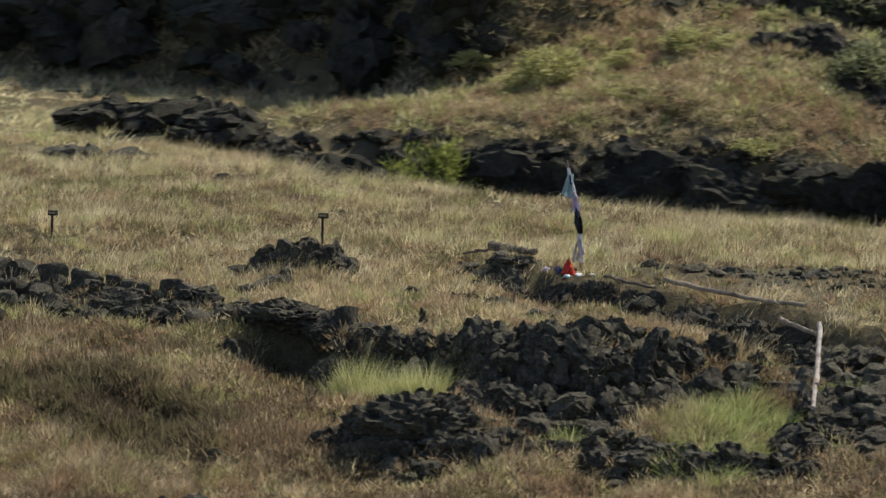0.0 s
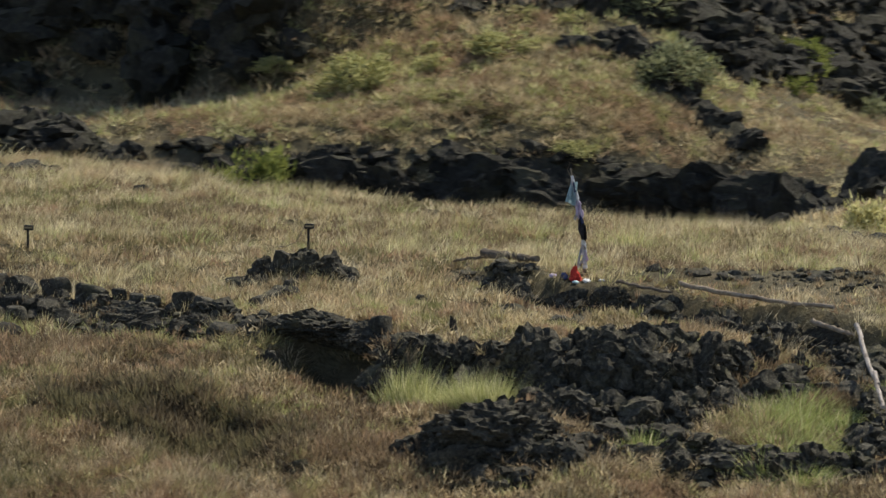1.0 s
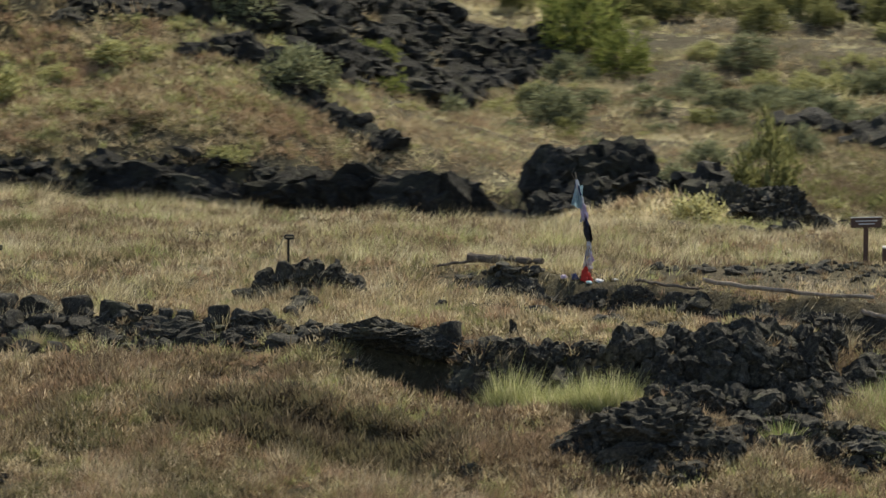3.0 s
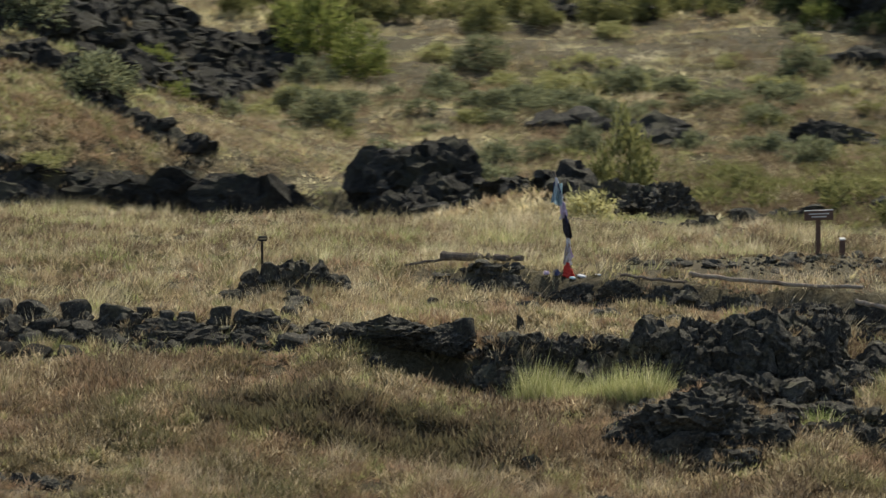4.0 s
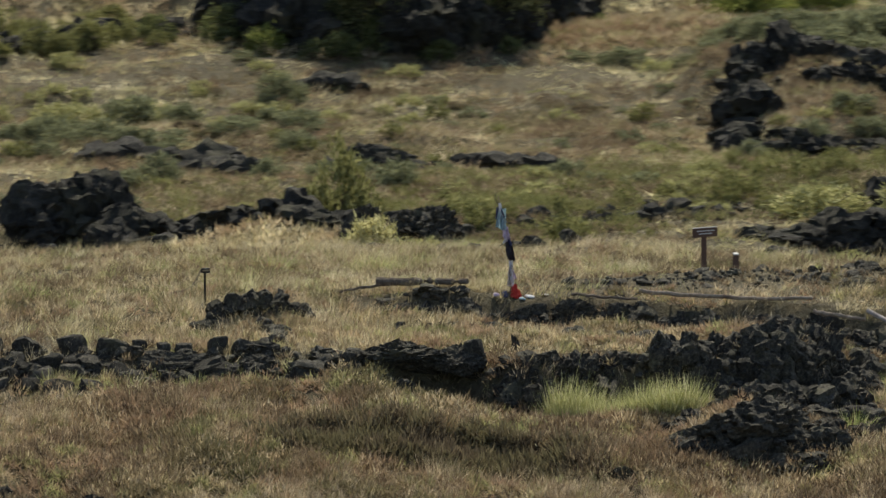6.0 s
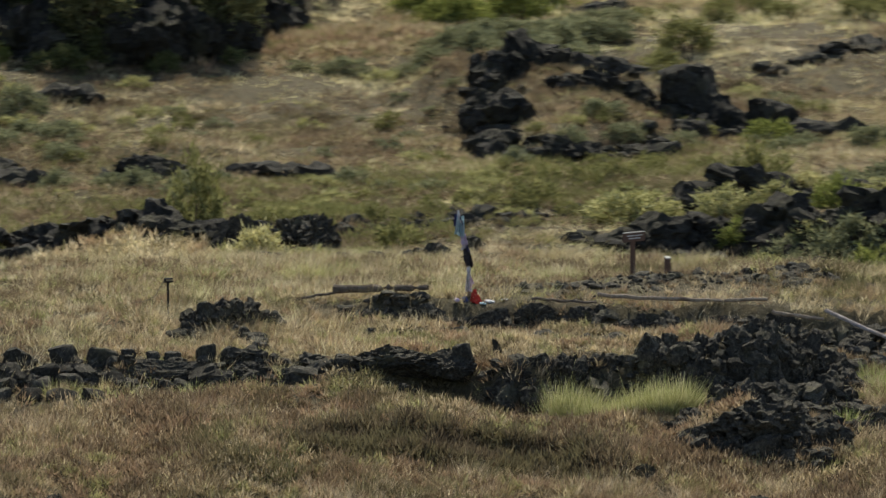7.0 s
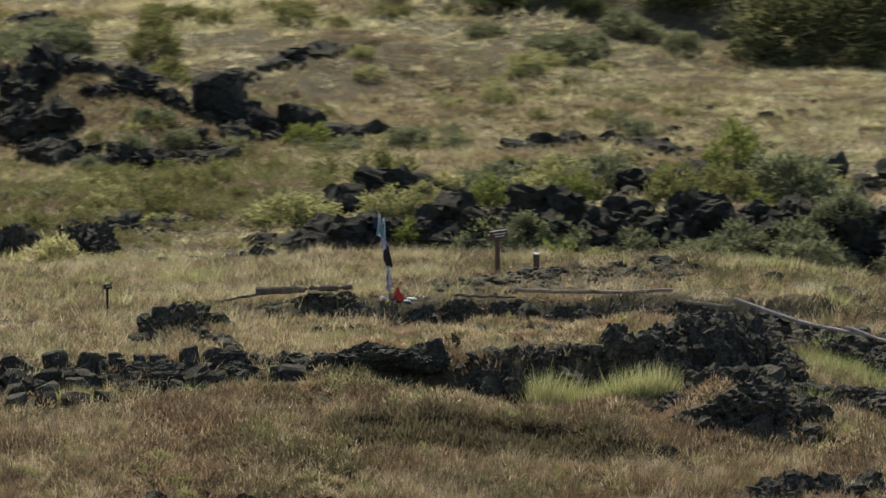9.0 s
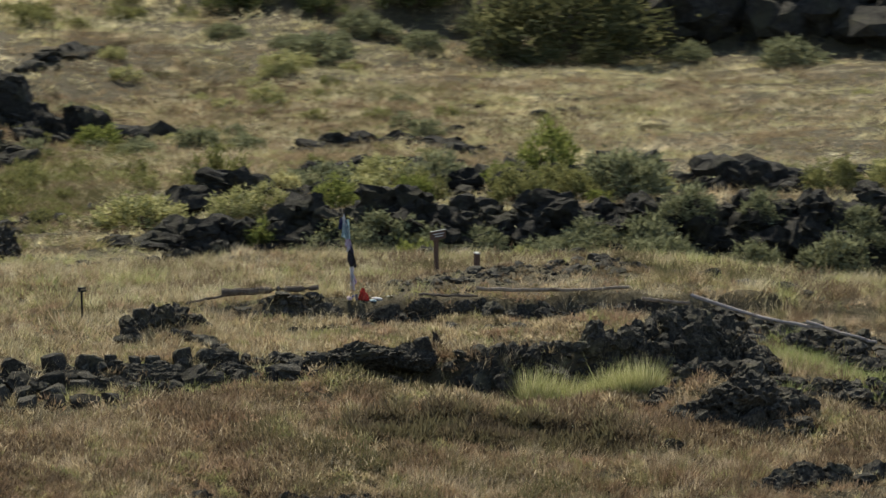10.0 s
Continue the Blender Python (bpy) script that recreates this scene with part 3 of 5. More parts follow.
outcrop("lava_outcrop", "low lava stones on the cave shelf", [(-2.6, -1.6), (0.8, -3.6), (3.4, -4.4)], 0.9, 14, (0.3, 0.7), 60, (0.1, 0.25), 26)
outcrop("lava_outcrop", "dark lava stones behind the meadow rim", [(-6.8, -4.9), (-6.2, -5.3), (-5.6, -5.9)], 0.35, 12, (0.4, 0.8), 70, (0.1, 0.35), 27, sink=0.3, fine=True)

boulder("cave_lip", "broad flat dark lava slab over a small cave", -4.75, -6.0, 0.08, (3.3, 2.2, 1.2), 31, turn=-12, tilt=0.05, half=0.6)
boulder("cave_wall", "dark lava wall inside the cave", -5.0, -5.3, -0.3, (3.2, 0.9, 1.0), 30, turn=-12, tilt=0.05, half=0.95)
boulder("cave_jamb", "dark lava block at the cave's side", -6.3, -6.5, -0.3, (0.9, 1.1, 1.0), 29, half=0.7)
boulder("cave_roof", "jutting dark lava block beside the cave", -3.3, -6.7, -0.1, (1.6, 1.3, 1.0), 32, turn=20, tilt=0.1, half=0.5)
boulder("lava_boulder", "leaning grey lava slab at the cave mouth", -5.3, -8.3, -0.75, (1.3, 0.7, 1.0), 33, turn=-50, half=0.6)
block_row("rim_stone", "dark squared lava block on the rim", [(-2.97, -6.7, 0.0, 0.5)], 34)
boulder("lava_boulder", "massive cracked dark lava block", -2.2, -8.35, -0.3, (1.9, 1.5, 1.4), 35, turn=-30, half=0.95)
boulder("lava_boulder", "massive dark lava block in the rock face", -0.9, -8.35, -0.3, (1.9, 1.6, 1.4), 201, turn=5, half=1.0)
boulder("lava_boulder", "massive dark lava block in the rock face", 0.4, -8.6, -0.22, (1.6, 1.5, 1.4), 202, turn=-20, half=1.0)
boulder("lava_boulder", "dark lava block at the face's foot", -2.5, -8.7, -0.75, (1.3, 1.0, 1.4), 203, half=0.7)
boulder("lava_boulder", "massive rounded dark lava block", 1.35, -9.5, -0.2, (1.4, 1.2, 1.4), 36, half=0.8)
boulder("lava_mound", "large rounded mound of rough dark lava", 2.1, -14.5, -0.6, (3.5, 2.7, 2.0), 37, turn=15, tilt=0.05)
boulder("lava_boulder", "rough dark lava boulder in the near grass", -1.85, -16.2, -2.0, (0.9, 0.8, 0.8), 38)
boulder("lava_boulder", "small dark lava stone in the near grass", -9.85, -9.05, -1.15, (0.45, 0.4, 0.4), 39)
boulder("lava_boulder", "broad dark lava slab leaning in the heap's foot", 3.0, -12.6, -0.75, (2.8, 1.2, 1.2), 40, turn=-12, half=0.7)
boulder("lava_boulder", "flat lava block under the log", -2.7, 1.9, 0.22, (0.9, 0.6, 0.4), 43)
boulder("lava_boulder", "dark block at the end of the fallen pole", 3.0, -2.05, 0.3, (0.55, 0.5, 0.8), 44)
boulder("lava_boulder", "dark lava block in the ledge", 5.1, -3.8, -0.15, (0.6, 0.6, 1.0), 45)
boulder("lava_boulder", "grey lava block in the ledge", 6.3, -5.0, -0.1, (0.9, 0.8, 0.8), 46)
boulder("lava_boulder", "small stone on the cave shelf", -1.57, -5.6, -0.05, (0.35, 0.3, 0.3), 47)
boulder("lava_boulder", "wide dark lava block in the wall", -9.6, -4.2, -0.5, (2.6, 1.2, 0.9), 48, turn=-20)
boulder("lava_boulder", "squared dark lava block on the wall", -7.9, -3.9, -0.12, (1.5, 0.9, 0.7), 49, turn=-22)
for k, (x, y, top, w) in enumerate([(-14.8, -2.6, -0.42, 2.2), (-12.5, -3.3, -0.38, 2.6), (-10.2, -3.9, -0.36, 2.6), (-8.3, -4.7, -0.4, 2.2)]):
    boulder("lava_hump", "sloping grey-brown lava hump in the wall", x, y, top, (w, 1.2, 0.8), 170 + k, turn=-18, tilt=0.05)
for k, (x, y, top, w, dp, a) in enumerate([(-1.5, -0.2, 0.34, 1.5, 0.8, -35), (0.0, -0.95, 0.36, 1.7, 0.8, -25), (1.3, -1.5, 0.33, 1.6, 0.8, -20), (2.4, -1.95, 0.28, 1.3, 0.8, -18), (4.0, -2.75, 0.08, 1.5, 0.8, -20), (5.9, -3.9, 0.0, 1.4, 0.9, -25), (7.3, -4.5, 0.1, 1.3, 0.9, -25)]):
    boulder("lava_ledge", "dark undercut lava ledge edge", x, y, top, (w, dp, 0.5), 130 + k, turn=a, tilt=0.06)
for k, (x, y, top, w) in enumerate([(3.5, -9.4, 0.42, 0.6), (4.35, -9.1, 0.52, 0.75), (3.9, -9.5, 0.3, 0.7), (2.3, -8.0, 0.18, 0.6), (2.9, -8.8, 0.1, 0.7), (2.05, -9.9, 0.02, 0.8), (5.5, -8.9, 0.05, 0.8), (5.9, -8.2, 0.05, 0.8), (6.2, -6.8, 0.05, 0.9), (4.2, -10.5, -0.15, 0.9), (5.6, -10.2, -0.25, 0.9), (3.4, -11.1, -0.45, 0.9), (4.9, -11.1, -0.5, 0.9), (7.1, -6.4, -0.35, 0.8)]):
    boulder("lava_boulder", "rough upright dark lava block in the heap", x, y, top, (w * 1.15, w, 0.8), 150 + k, tilt=0.3, half=0.55)
block_row("set_stone", "dark squared lava stones set along the wall", [(-15.9, -0.9, 0.0, 0.75), (-14.8, -1.5, -0.03, 0.7), (-13.8, -2.0, -0.02, 0.72), (-12.76, -2.43, 0.0, 0.75), (-11.7, -2.65, -0.08, 0.6), (-11.0, -2.65, -0.16, 0.42), (-10.4, -3.0, -0.2, 0.36), (-9.9, -3.2, -0.2, 0.34), (-9.0, -3.5, -0.06, 0.6), (-8.4, -3.7, -0.04, 0.7), (-7.8, -3.8, -0.1, 0.55)], 60)
block_row("set_stone", "dark lava blocks stacked in the wall's face", [(-16.0, -2.4, -0.3, 0.72), (-15.2, -2.8, -0.32, 0.74), (-14.3, -3.0, -0.3, 0.78), (-13.5, -3.3, -0.32, 0.7), (-15.5, -3.7, -0.55, 0.74), (-14.7, -3.9, -0.55, 0.72), (-13.9, -4.1, -0.55, 0.74), (-13.1, -4.3, -0.52, 0.68), (-15.2, -4.6, -0.78, 0.64), (-14.4, -4.9, -0.75, 0.66), (-13.6, -5.2, -0.78, 0.64), (-12.8, -5.4, -0.8, 0.6), (-12.5, -3.6, -0.4, 0.66), (-11.8, -4.3, -0.55, 0.6)], 61)
block_row("stack_stone", "squared lava stones standing on the low stack", [(-7.75, 0.4, 0.62, 0.42), (-6.55, 0.35, 0.5, 0.46), (-7.2, 0.1, 0.3, 0.4), (-8.3, 0.2, 0.2, 0.42), (-6.0, 0.2, 0.18, 0.34), (-7.1, -0.9, 0.05, 0.42), (-7.2, -1.7, -0.05, 0.45)], 62)

# strips with little grass: before the wall, on the bank, along the logs, round the pole
ROCKY += [([(-8.8, -11.5), (-7.2, -12.4), (-5.4, -13.5), (-3.4, -14.6)], 0.6), ([(-17, -3.6), (-14.6, -5.0), (-12.6, -5.8)], 1.0), ([(-17, -2.5), (-13.5, -4.2), (-11, -5.0), (-8.4, -5.8)], 0.75), ([(-3.7, 2.5), (-2.4, 1.2), (-0.9, 0.0)], 0.6), ([(-0.6, -0.3), (1.0, -0.7), (2.6, -1.4)], 0.6), ([(3.0, -1.9), (7.3, -4.1)], 0.4)]

# ---- lava at the meadow's back edge ----
boulder("lava_boulder", "dark boulder in the meadow", -18.4, 20.2, 0.1, (1.0, 0.7, 0.6), 71)
outcrop("lava_outcrop", "small dark outcrop in the dry meadow", [(-26.5, 24.5), (-24.2, 24.5), (-22.8, 24.8)], 0.5, 10, (0.5, 1.1), 24, (0.2, 0.4), 72)
outcrop("lava_outcrop", "brown lava slabs by the yellow shrub", [(0.2, 24.2), (1.0, 23.6), (1.8, 22.6)], 0.4, 9, (0.6, 1.3), 20, (0.15, 0.4), 73, flat=0.5)
outcrop("lava_outcrop", "dark lava blocks along a low ridge", [(-2.6, 39.5), (0.2, 38.2), (2.4, 36.6), (4.4, 34.5), (5.4, 31.5)], 0.8, 46, (0.7, 2.0), 200, (0.25, 0.6), 74, far=True, flat=0.8, sink=0.25, fine=True)
boulder("lava_boulder", "large dark lava block behind the yellow shrub", 4.9, 27.6, 0.25, (3.3, 2.4, 1.4), 75, half=1.3)
boulder("lava_boulder", "second large dark lava block behind the shrub", 3.4, 30.6, -0.1, (2.0, 1.6, 1.2), 79, half=1.1)
outcrop("lava_outcrop", "dark blocks at the meadow's edge", [(2.6, 19.6), (4.2, 18.4), (5.4, 16.6), (6.4, 15.6)], 0.3, 9, (0.45, 1.0), 20, (0.15, 0.35), 76, flat=0.8, sink=0.25, fine=True)
boulder("lava_boulder", "flat dark lava hump at the meadow's edge", 8.25, 15.7, -0.13, (1.6, 0.9, 0.5), 77, turn=-25)
outcrop("lava_outcrop", "dark lava slabs along the meadow's edge", [(8.5, 15.2), (10.0, 12.8), (11.4, 11.8), (12.8, 9.0), (13.8, 6.0)], 0.35, 30, (0.5, 1.2), 50, (0.15, 0.35), 78, flat=0.5, sink=0.22, fine=True)

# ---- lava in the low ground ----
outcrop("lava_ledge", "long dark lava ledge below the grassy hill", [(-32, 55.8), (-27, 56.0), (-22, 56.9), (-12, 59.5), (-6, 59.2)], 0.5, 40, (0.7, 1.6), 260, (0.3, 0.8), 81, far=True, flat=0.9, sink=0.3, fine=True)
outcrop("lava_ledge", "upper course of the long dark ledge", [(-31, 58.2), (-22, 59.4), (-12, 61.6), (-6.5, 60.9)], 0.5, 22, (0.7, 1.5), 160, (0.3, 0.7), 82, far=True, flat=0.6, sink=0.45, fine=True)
for k in range(9):
    lx = -31.0 + 2.9 * k
    boulder("lava_slab", "long dark lava slab in the ledge", lx, float(ledge_y(lx)) + 0.9 + 0.25 * math.sin(k * 2.1), -2.4 + 0.18 * math.sin(k * 3.7), (5.4, 3.0, 2), 180 + k, far=True, turn=10 + 4 * math.sin(k * 5.0), tilt=0.03, half=1.6)
boulder("lava_boulder", "huge rounded dark lava hump at the ledge's end", -6.6, 58.6, -1.75, (5.6, 3.4, 3.0), 83, far=True, turn=5, tilt=0.05)
outcrop("lava_outcrop", "dark broken lava outcrop in the far meadow", [(-38, 54.5), (-33, 52.5), (-29.5, 50.5), (-27.5, 52.5)], 1.9, 110, (0.9, 2.2), 340, (0.3, 0.7), 84, far=True, sink=0.2, fine=True)
outcrop("lava_outcrop", "group of tall dark lava boulders", [(-4.0, 54.0), (-2.4, 54.6), (-0.6, 54.0), (1.2, 53.0)], 0.8, 18, (1.0, 1.9), 60, (0.4, 0.9), 85, far=True, flat=0.9, sink=0.15, fine=True)
boulder("lava_boulder", "tall dark lava boulder", -3.1, 55.3, -0.95, (3.1, 2.7, 2.6), 386, far=True, half=1.55)
boulder("lava_boulder", "tall dark lava boulder with a ragged top", -0.9, 55.0, -0.9, (3.3, 2.8, 2.6), 391, far=True, half=1.55)
outcrop("lava_outcrop", "low dark lava at the foot of the boulders", [(-5, 45), (-3, 42.4), (-1.2, 46), (0.4, 49.2), (3.5, 51)], 0.7, 40, (0.8, 1.9), 120, (0.3, 0.7), 88, far=True, fine=True, flat=0.9, sink=0.2)
outcrop("lava_outcrop", "dark lava among grey sage", [(4.8, 83.5), (7.5, 84.5), (9.6, 83.2), (9.8, 77)], 1.2, 22, (1.2, 2.4), 50, (0.4, 0.9), 89, far=True)
outcrop("lava_outcrop", "low dark lava ridge in dry grass", [(14.4, 80), (17.6, 81.8), (20.5, 79), (24, 77.6)], 0.8, 20, (1.1, 2.2), 40, (0.4, 0.8), 90, far=True, flat=0.7)
outcrop("lava_outcrop", "low dark lava scattered in the low ground", [(8, 50), (14, 52), (20, 54), (28, 58)], 3.2, 50, (0.4, 1.1), 700, (0.2, 0.5), 200, far=True, sink=0.35, fine=True)
outcrop("lava_outcrop", "dark rocks in dry grass", [(20.6, 111.5), (22.2, 112), (24, 111.2)], 0.6, 8, (1.0, 2.0), 20, (0.4, 0.8), 91, far=True)
outcrop("lava_outcrop", "dark rocky tail of the hill", [(-17.0, 71.6), (-14.4, 69.4), (-12.0, 67.0), (-9.8, 64.6)], 0.7, 40, (0.8, 1.9), 180, (0.3, 0.8), 92, far=True, fine=True, flat=0.85)
for k, (dx, n) in enumerate([(0.0, 70), (-1.4, 80), (-2.8, 80), (-4.2, 76), (-5.6, 70), (-7.2, 60), (-9.0, 56), (-10.8, 50)]):
    outcrop("lava_slope", "dark rocky slope of the lava hill", [(-12.8 + dx, 74), (-11.8 + dx, 80), (-10.0 + dx, 90), (-8.9 + dx, 97), (-7.6 + dx, 105), (-6.2 + dx, 112), (-5.2 + dx, 117)], 0.8, n, (0.8, 2.4), 460, (0.3, 0.9), 93 + 130 * k, far=True, sink=0.3, fine=True)
outcrop("lava_slope", "dark rocks high on the hill's flank", [(-20, 84), (-18.5, 94), (-16, 104), (-13, 114)], 3.0, 120, (1.0, 2.6), 400, (0.3, 1.0), 94, far=True, sink=0.25, fine=True)
outcrop("lava_outcrop", "dark rocks in the hill's dry grass", [(-18.4, 69.2), (-17.2, 69.9), (-16.0, 70.2)], 0.5, 9, (0.8, 1.6), 20, (0.3, 0.6), 95, far=True)
outcrop("lava_outcrop", "dark rocks on the hill's shoulder", [(-24, 74), (-20, 73.5), (-17, 74.5)], 0.8, 14, (0.8, 1.7), 40, (0.3, 0.6), 96, far=True)
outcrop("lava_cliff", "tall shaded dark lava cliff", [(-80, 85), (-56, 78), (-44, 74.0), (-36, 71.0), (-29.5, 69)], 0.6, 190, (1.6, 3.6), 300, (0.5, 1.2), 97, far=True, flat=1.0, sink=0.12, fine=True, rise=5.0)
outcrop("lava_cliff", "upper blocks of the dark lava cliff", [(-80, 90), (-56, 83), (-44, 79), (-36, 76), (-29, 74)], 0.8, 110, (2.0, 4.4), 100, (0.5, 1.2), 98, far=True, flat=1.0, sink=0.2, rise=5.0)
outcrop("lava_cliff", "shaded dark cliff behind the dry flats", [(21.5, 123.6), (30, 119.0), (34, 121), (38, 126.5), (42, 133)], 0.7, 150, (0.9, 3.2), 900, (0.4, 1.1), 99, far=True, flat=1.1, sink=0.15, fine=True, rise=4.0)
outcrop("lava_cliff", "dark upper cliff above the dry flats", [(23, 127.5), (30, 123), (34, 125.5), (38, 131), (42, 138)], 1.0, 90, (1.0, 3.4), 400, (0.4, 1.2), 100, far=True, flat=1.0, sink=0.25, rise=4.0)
outcrop("lava_outcrop", "rough dark lava mound on a dry slope", [(34.0, 81), (35.0, 86), (36.2, 90), (38.5, 95), (42, 98)], 1.0, 90, (0.7, 2.2), 420, (0.3, 0.9), 101, far=True, sink=0.2, fine=True, flat=0.95)
outcrop("lava_outcrop", "dark rocks low on the dry slope", [(34.5, 81), (37.5, 80.5), (40.5, 79), (41.5, 82)], 0.9, 34, (0.6, 1.8), 160, (0.3, 0.8), 190, far=True, sink=0.25, fine=True)
outcrop("lava_outcrop", "dark broken rocks beside the pillar", [(41, 92), (44, 91), (46, 88.5), (45, 85)], 0.9, 34, (0.7, 2.0), 160, (0.3, 0.8), 191, far=True, sink=0.2, fine=True)
outcrop("lava_outcrop", "dark rocks on the slope's top", [(41, 98), (44.5, 97.5), (48, 98.0)], 1.0, 18, (1.0, 2.2), 40, (0.4, 0.9), 102, far=True)
boulder("lava_pillar", "tall dark lava pillar standing on the slope", 46.6, 89.3, 0.15, (3.2, 2.9, 3.0), 103, far=True, tilt=0.12, half=1.7, square=True)
boulder("lava_pillar", "dark lava block at the pillar's foot", 47.4, 88.4, -1.2, (3.2, 2.4, 2.2), 118, far=True, half=1.5, square=True)
boulder("lava_boulder", "dark lava block below the pillar", 44.3, 84.2, -2.0, (2.4, 1.8, 1.4), 192, far=True, half=1.1, square=True)
outcrop("lava_outcrop", "dark lava below the pillar", [(45.0, 86), (48.0, 87.0), (50, 89)], 0.6, 18, (0.8, 2.0), 60, (0.4, 0.9), 104, far=True, flat=0.9)
boulder("lava_pillar", "dark pointed lava rock", 50.0, 87.6, -1.55, (2.8, 2.4, 2.0), 105, far=True, half=1.5, square=True)
boulder("lava_boulder", "dark slanting lava rock", 51.3, 86.4, -2.25, (2.9, 2.2, 1.5), 193, far=True, half=1.3, tilt=0.3)
outcrop("lava_outcrop", "dark lava beside the pointed rock", [(49.4, 87), (51.4, 86.0), (53.6, 86)], 0.6, 16, (0.8, 1.8), 40, (0.4, 0.8), 106, far=True)
outcrop("lava_outcrop", "low dark stones in the dry flats", [(62, 113), (66, 116), (72, 119)], 1.2, 12, (1.0, 2.4), 30, (0.4, 0.8), 107, far=True, flat=0.5)
boulder("lava_boulder", "dark peak of the low lava ridge", 16.6, 80.6, -2.35, (3.6, 2.0, 1.6), 217, far=True, half=1.0, turn=10)
boulder("lava_boulder", "flat dark rock in the dry flats", 77.9, 123.6, -1.85, (4.2, 1.6, 1.0), 108, far=True, turn=10)
outcrop("lava_field", "low dark slabs at the lava field's end", [(21.5, 45.0), (23.4, 44.0), (25.4, 42.6)], 0.6, 16, (0.8, 1.8), 60, (0.3, 0.7), 194, far=True, sink=0.3, flat=0.6, fine=True)
outcrop("lava_field", "steep dark front of the lava field", [(25, 42.2), (30, 38), (38, 32), (52, 21.5)], 0.8, 190, (0.7, 2.1), 1500, (0.25, 0.9), 109, far=True, sink=0.3, flat=0.85, fine=True, rise=3.5)
outcrop("lava_field", "far side of the dark lava field", [(28, 50), (36, 48), (43, 43), (50, 38), (60, 32)], 2.2, 100, (0.7, 2.4), 800, (0.3, 0.9), 110, far=True, sink=0.25, fine=True)
outcrop("lava_field", "dark lava at the field's upper edge", [(38, 54), (46, 55), (52, 50), (60, 44)], 1.6, 60, (0.7, 2.4), 400, (0.3, 0.9), 111, far=True, sink=0.3)
outcrop("lava_field", "low dark lava band in dry grass", [(52, 72.5), (57, 75), (61, 75.5), (59, 68)], 0.9, 34, (0.8, 2.0), 160, (0.3, 0.8), 112, far=True, flat=0.55, sink=0.35, fine=True)
outcrop("lava_field", "low stones in the far dry flats", [(55, 66), (66, 74), (76, 84)], 6.0, 24, (0.5, 1.1), 120, (0.25, 0.6), 113, far=True, flat=0.8, sink=0.5)
outcrop("lava_cliff", "dark shaded cliff beyond the flats", [(104, 113), (110, 106), (118, 97), (128, 86)], 0.8, 70, (2.0, 4.2), 60, (0.5, 1.2), 114, far=True, flat=1.0, sink=0.15, rise=5.0)
outcrop("lava_outcrop", "dark rocks under bushes", [(7, 128.5), (12, 128), (15, 130.5), (18.5, 131.5), (22, 129)], 1.3, 50, (0.9, 2.8), 160, (0.4, 0.9), 115, far=True, fine=True, flat=0.9)
outcrop("lava_outcrop", "low dark lava band above the field", [(46, 64.6), (50, 65.4), (54, 66.2)], 0.7, 26, (0.8, 2.0), 120, (0.3, 0.7), 216, far=True, flat=0.6, sink=0.3, fine=True)
boulder("lava_boulder", "large dark wedge of lava at the cliff's end", 49.6, 126.5, 0.6, (4.8, 3.4, 3.0), 195, far=True, tilt=0.2, half=2.6)
boulder("lava_boulder", "large dark shaded lava block beyond the sage", 64.5, 143.0, 0.4, (6.0, 4.0, 4.0), 196, far=True, tilt=0.35, turn=20, half=2.4)
boulder("lava_boulder", "dark shaded lava block beyond the sage", 61.8, 147.0, 2.0, (6.0, 4.0, 4.0), 197, far=True, half=3.0)
boulder("lava_boulder", "low dark rock in the dry flats", 64.5, 130.0, -1.7, (3.0, 1.6, 1.4), 198, far=True, half=0.9)
boulder("lava_boulder", "low dark rock in the dry flats", 69.0, 134.5, -1.3, (4.2, 1.8, 1.4), 199, far=True, half=0.9)

# ---- plants ----
def bush_mesh(name, seed, material, n=64, leaf=0.085, per=34, squash=0.75, tall=0.0):
    """A crown of many leaf clumps on an uneven dome one metre across its half width."""
    r = np.random.default_rng(seed)
    cen = []
    while len(cen) < n:
        v = r.normal(size=3)
        v /= np.linalg.norm(v)
        if v[2] < -0.25:
            continue
        cen.append(v * r.uniform(0.4, 1.0) ** 0.6 * (1 + 0.3 * lump3(v[None], 2.2, seed)[0]))
    cen = np.array(cen)
    c = np.repeat(cen, per, 0) + r.normal(0, 0.12, (n * per, 3))
    d = r.normal(size=(n * per, 3)) * leaf + np.array([0, 0, leaf * 0.5]) + np.repeat(cen, per, 0) * leaf * 0.8
    w = np.cross(d, r.normal(size=(n * per, 3)))
    w *= (leaf * 0.45) / (np.linalg.norm(w, axis=1, keepdims=True) + 1e-6)
    co = np.stack([c - w, c + w, c + d], 1) * (1, 1, squash)
    co[..., 2] += squash * 0.35
    return fast_mesh(name, co.reshape(-1, 3), np.arange(n * per * 3).reshape(-1, 3), material)


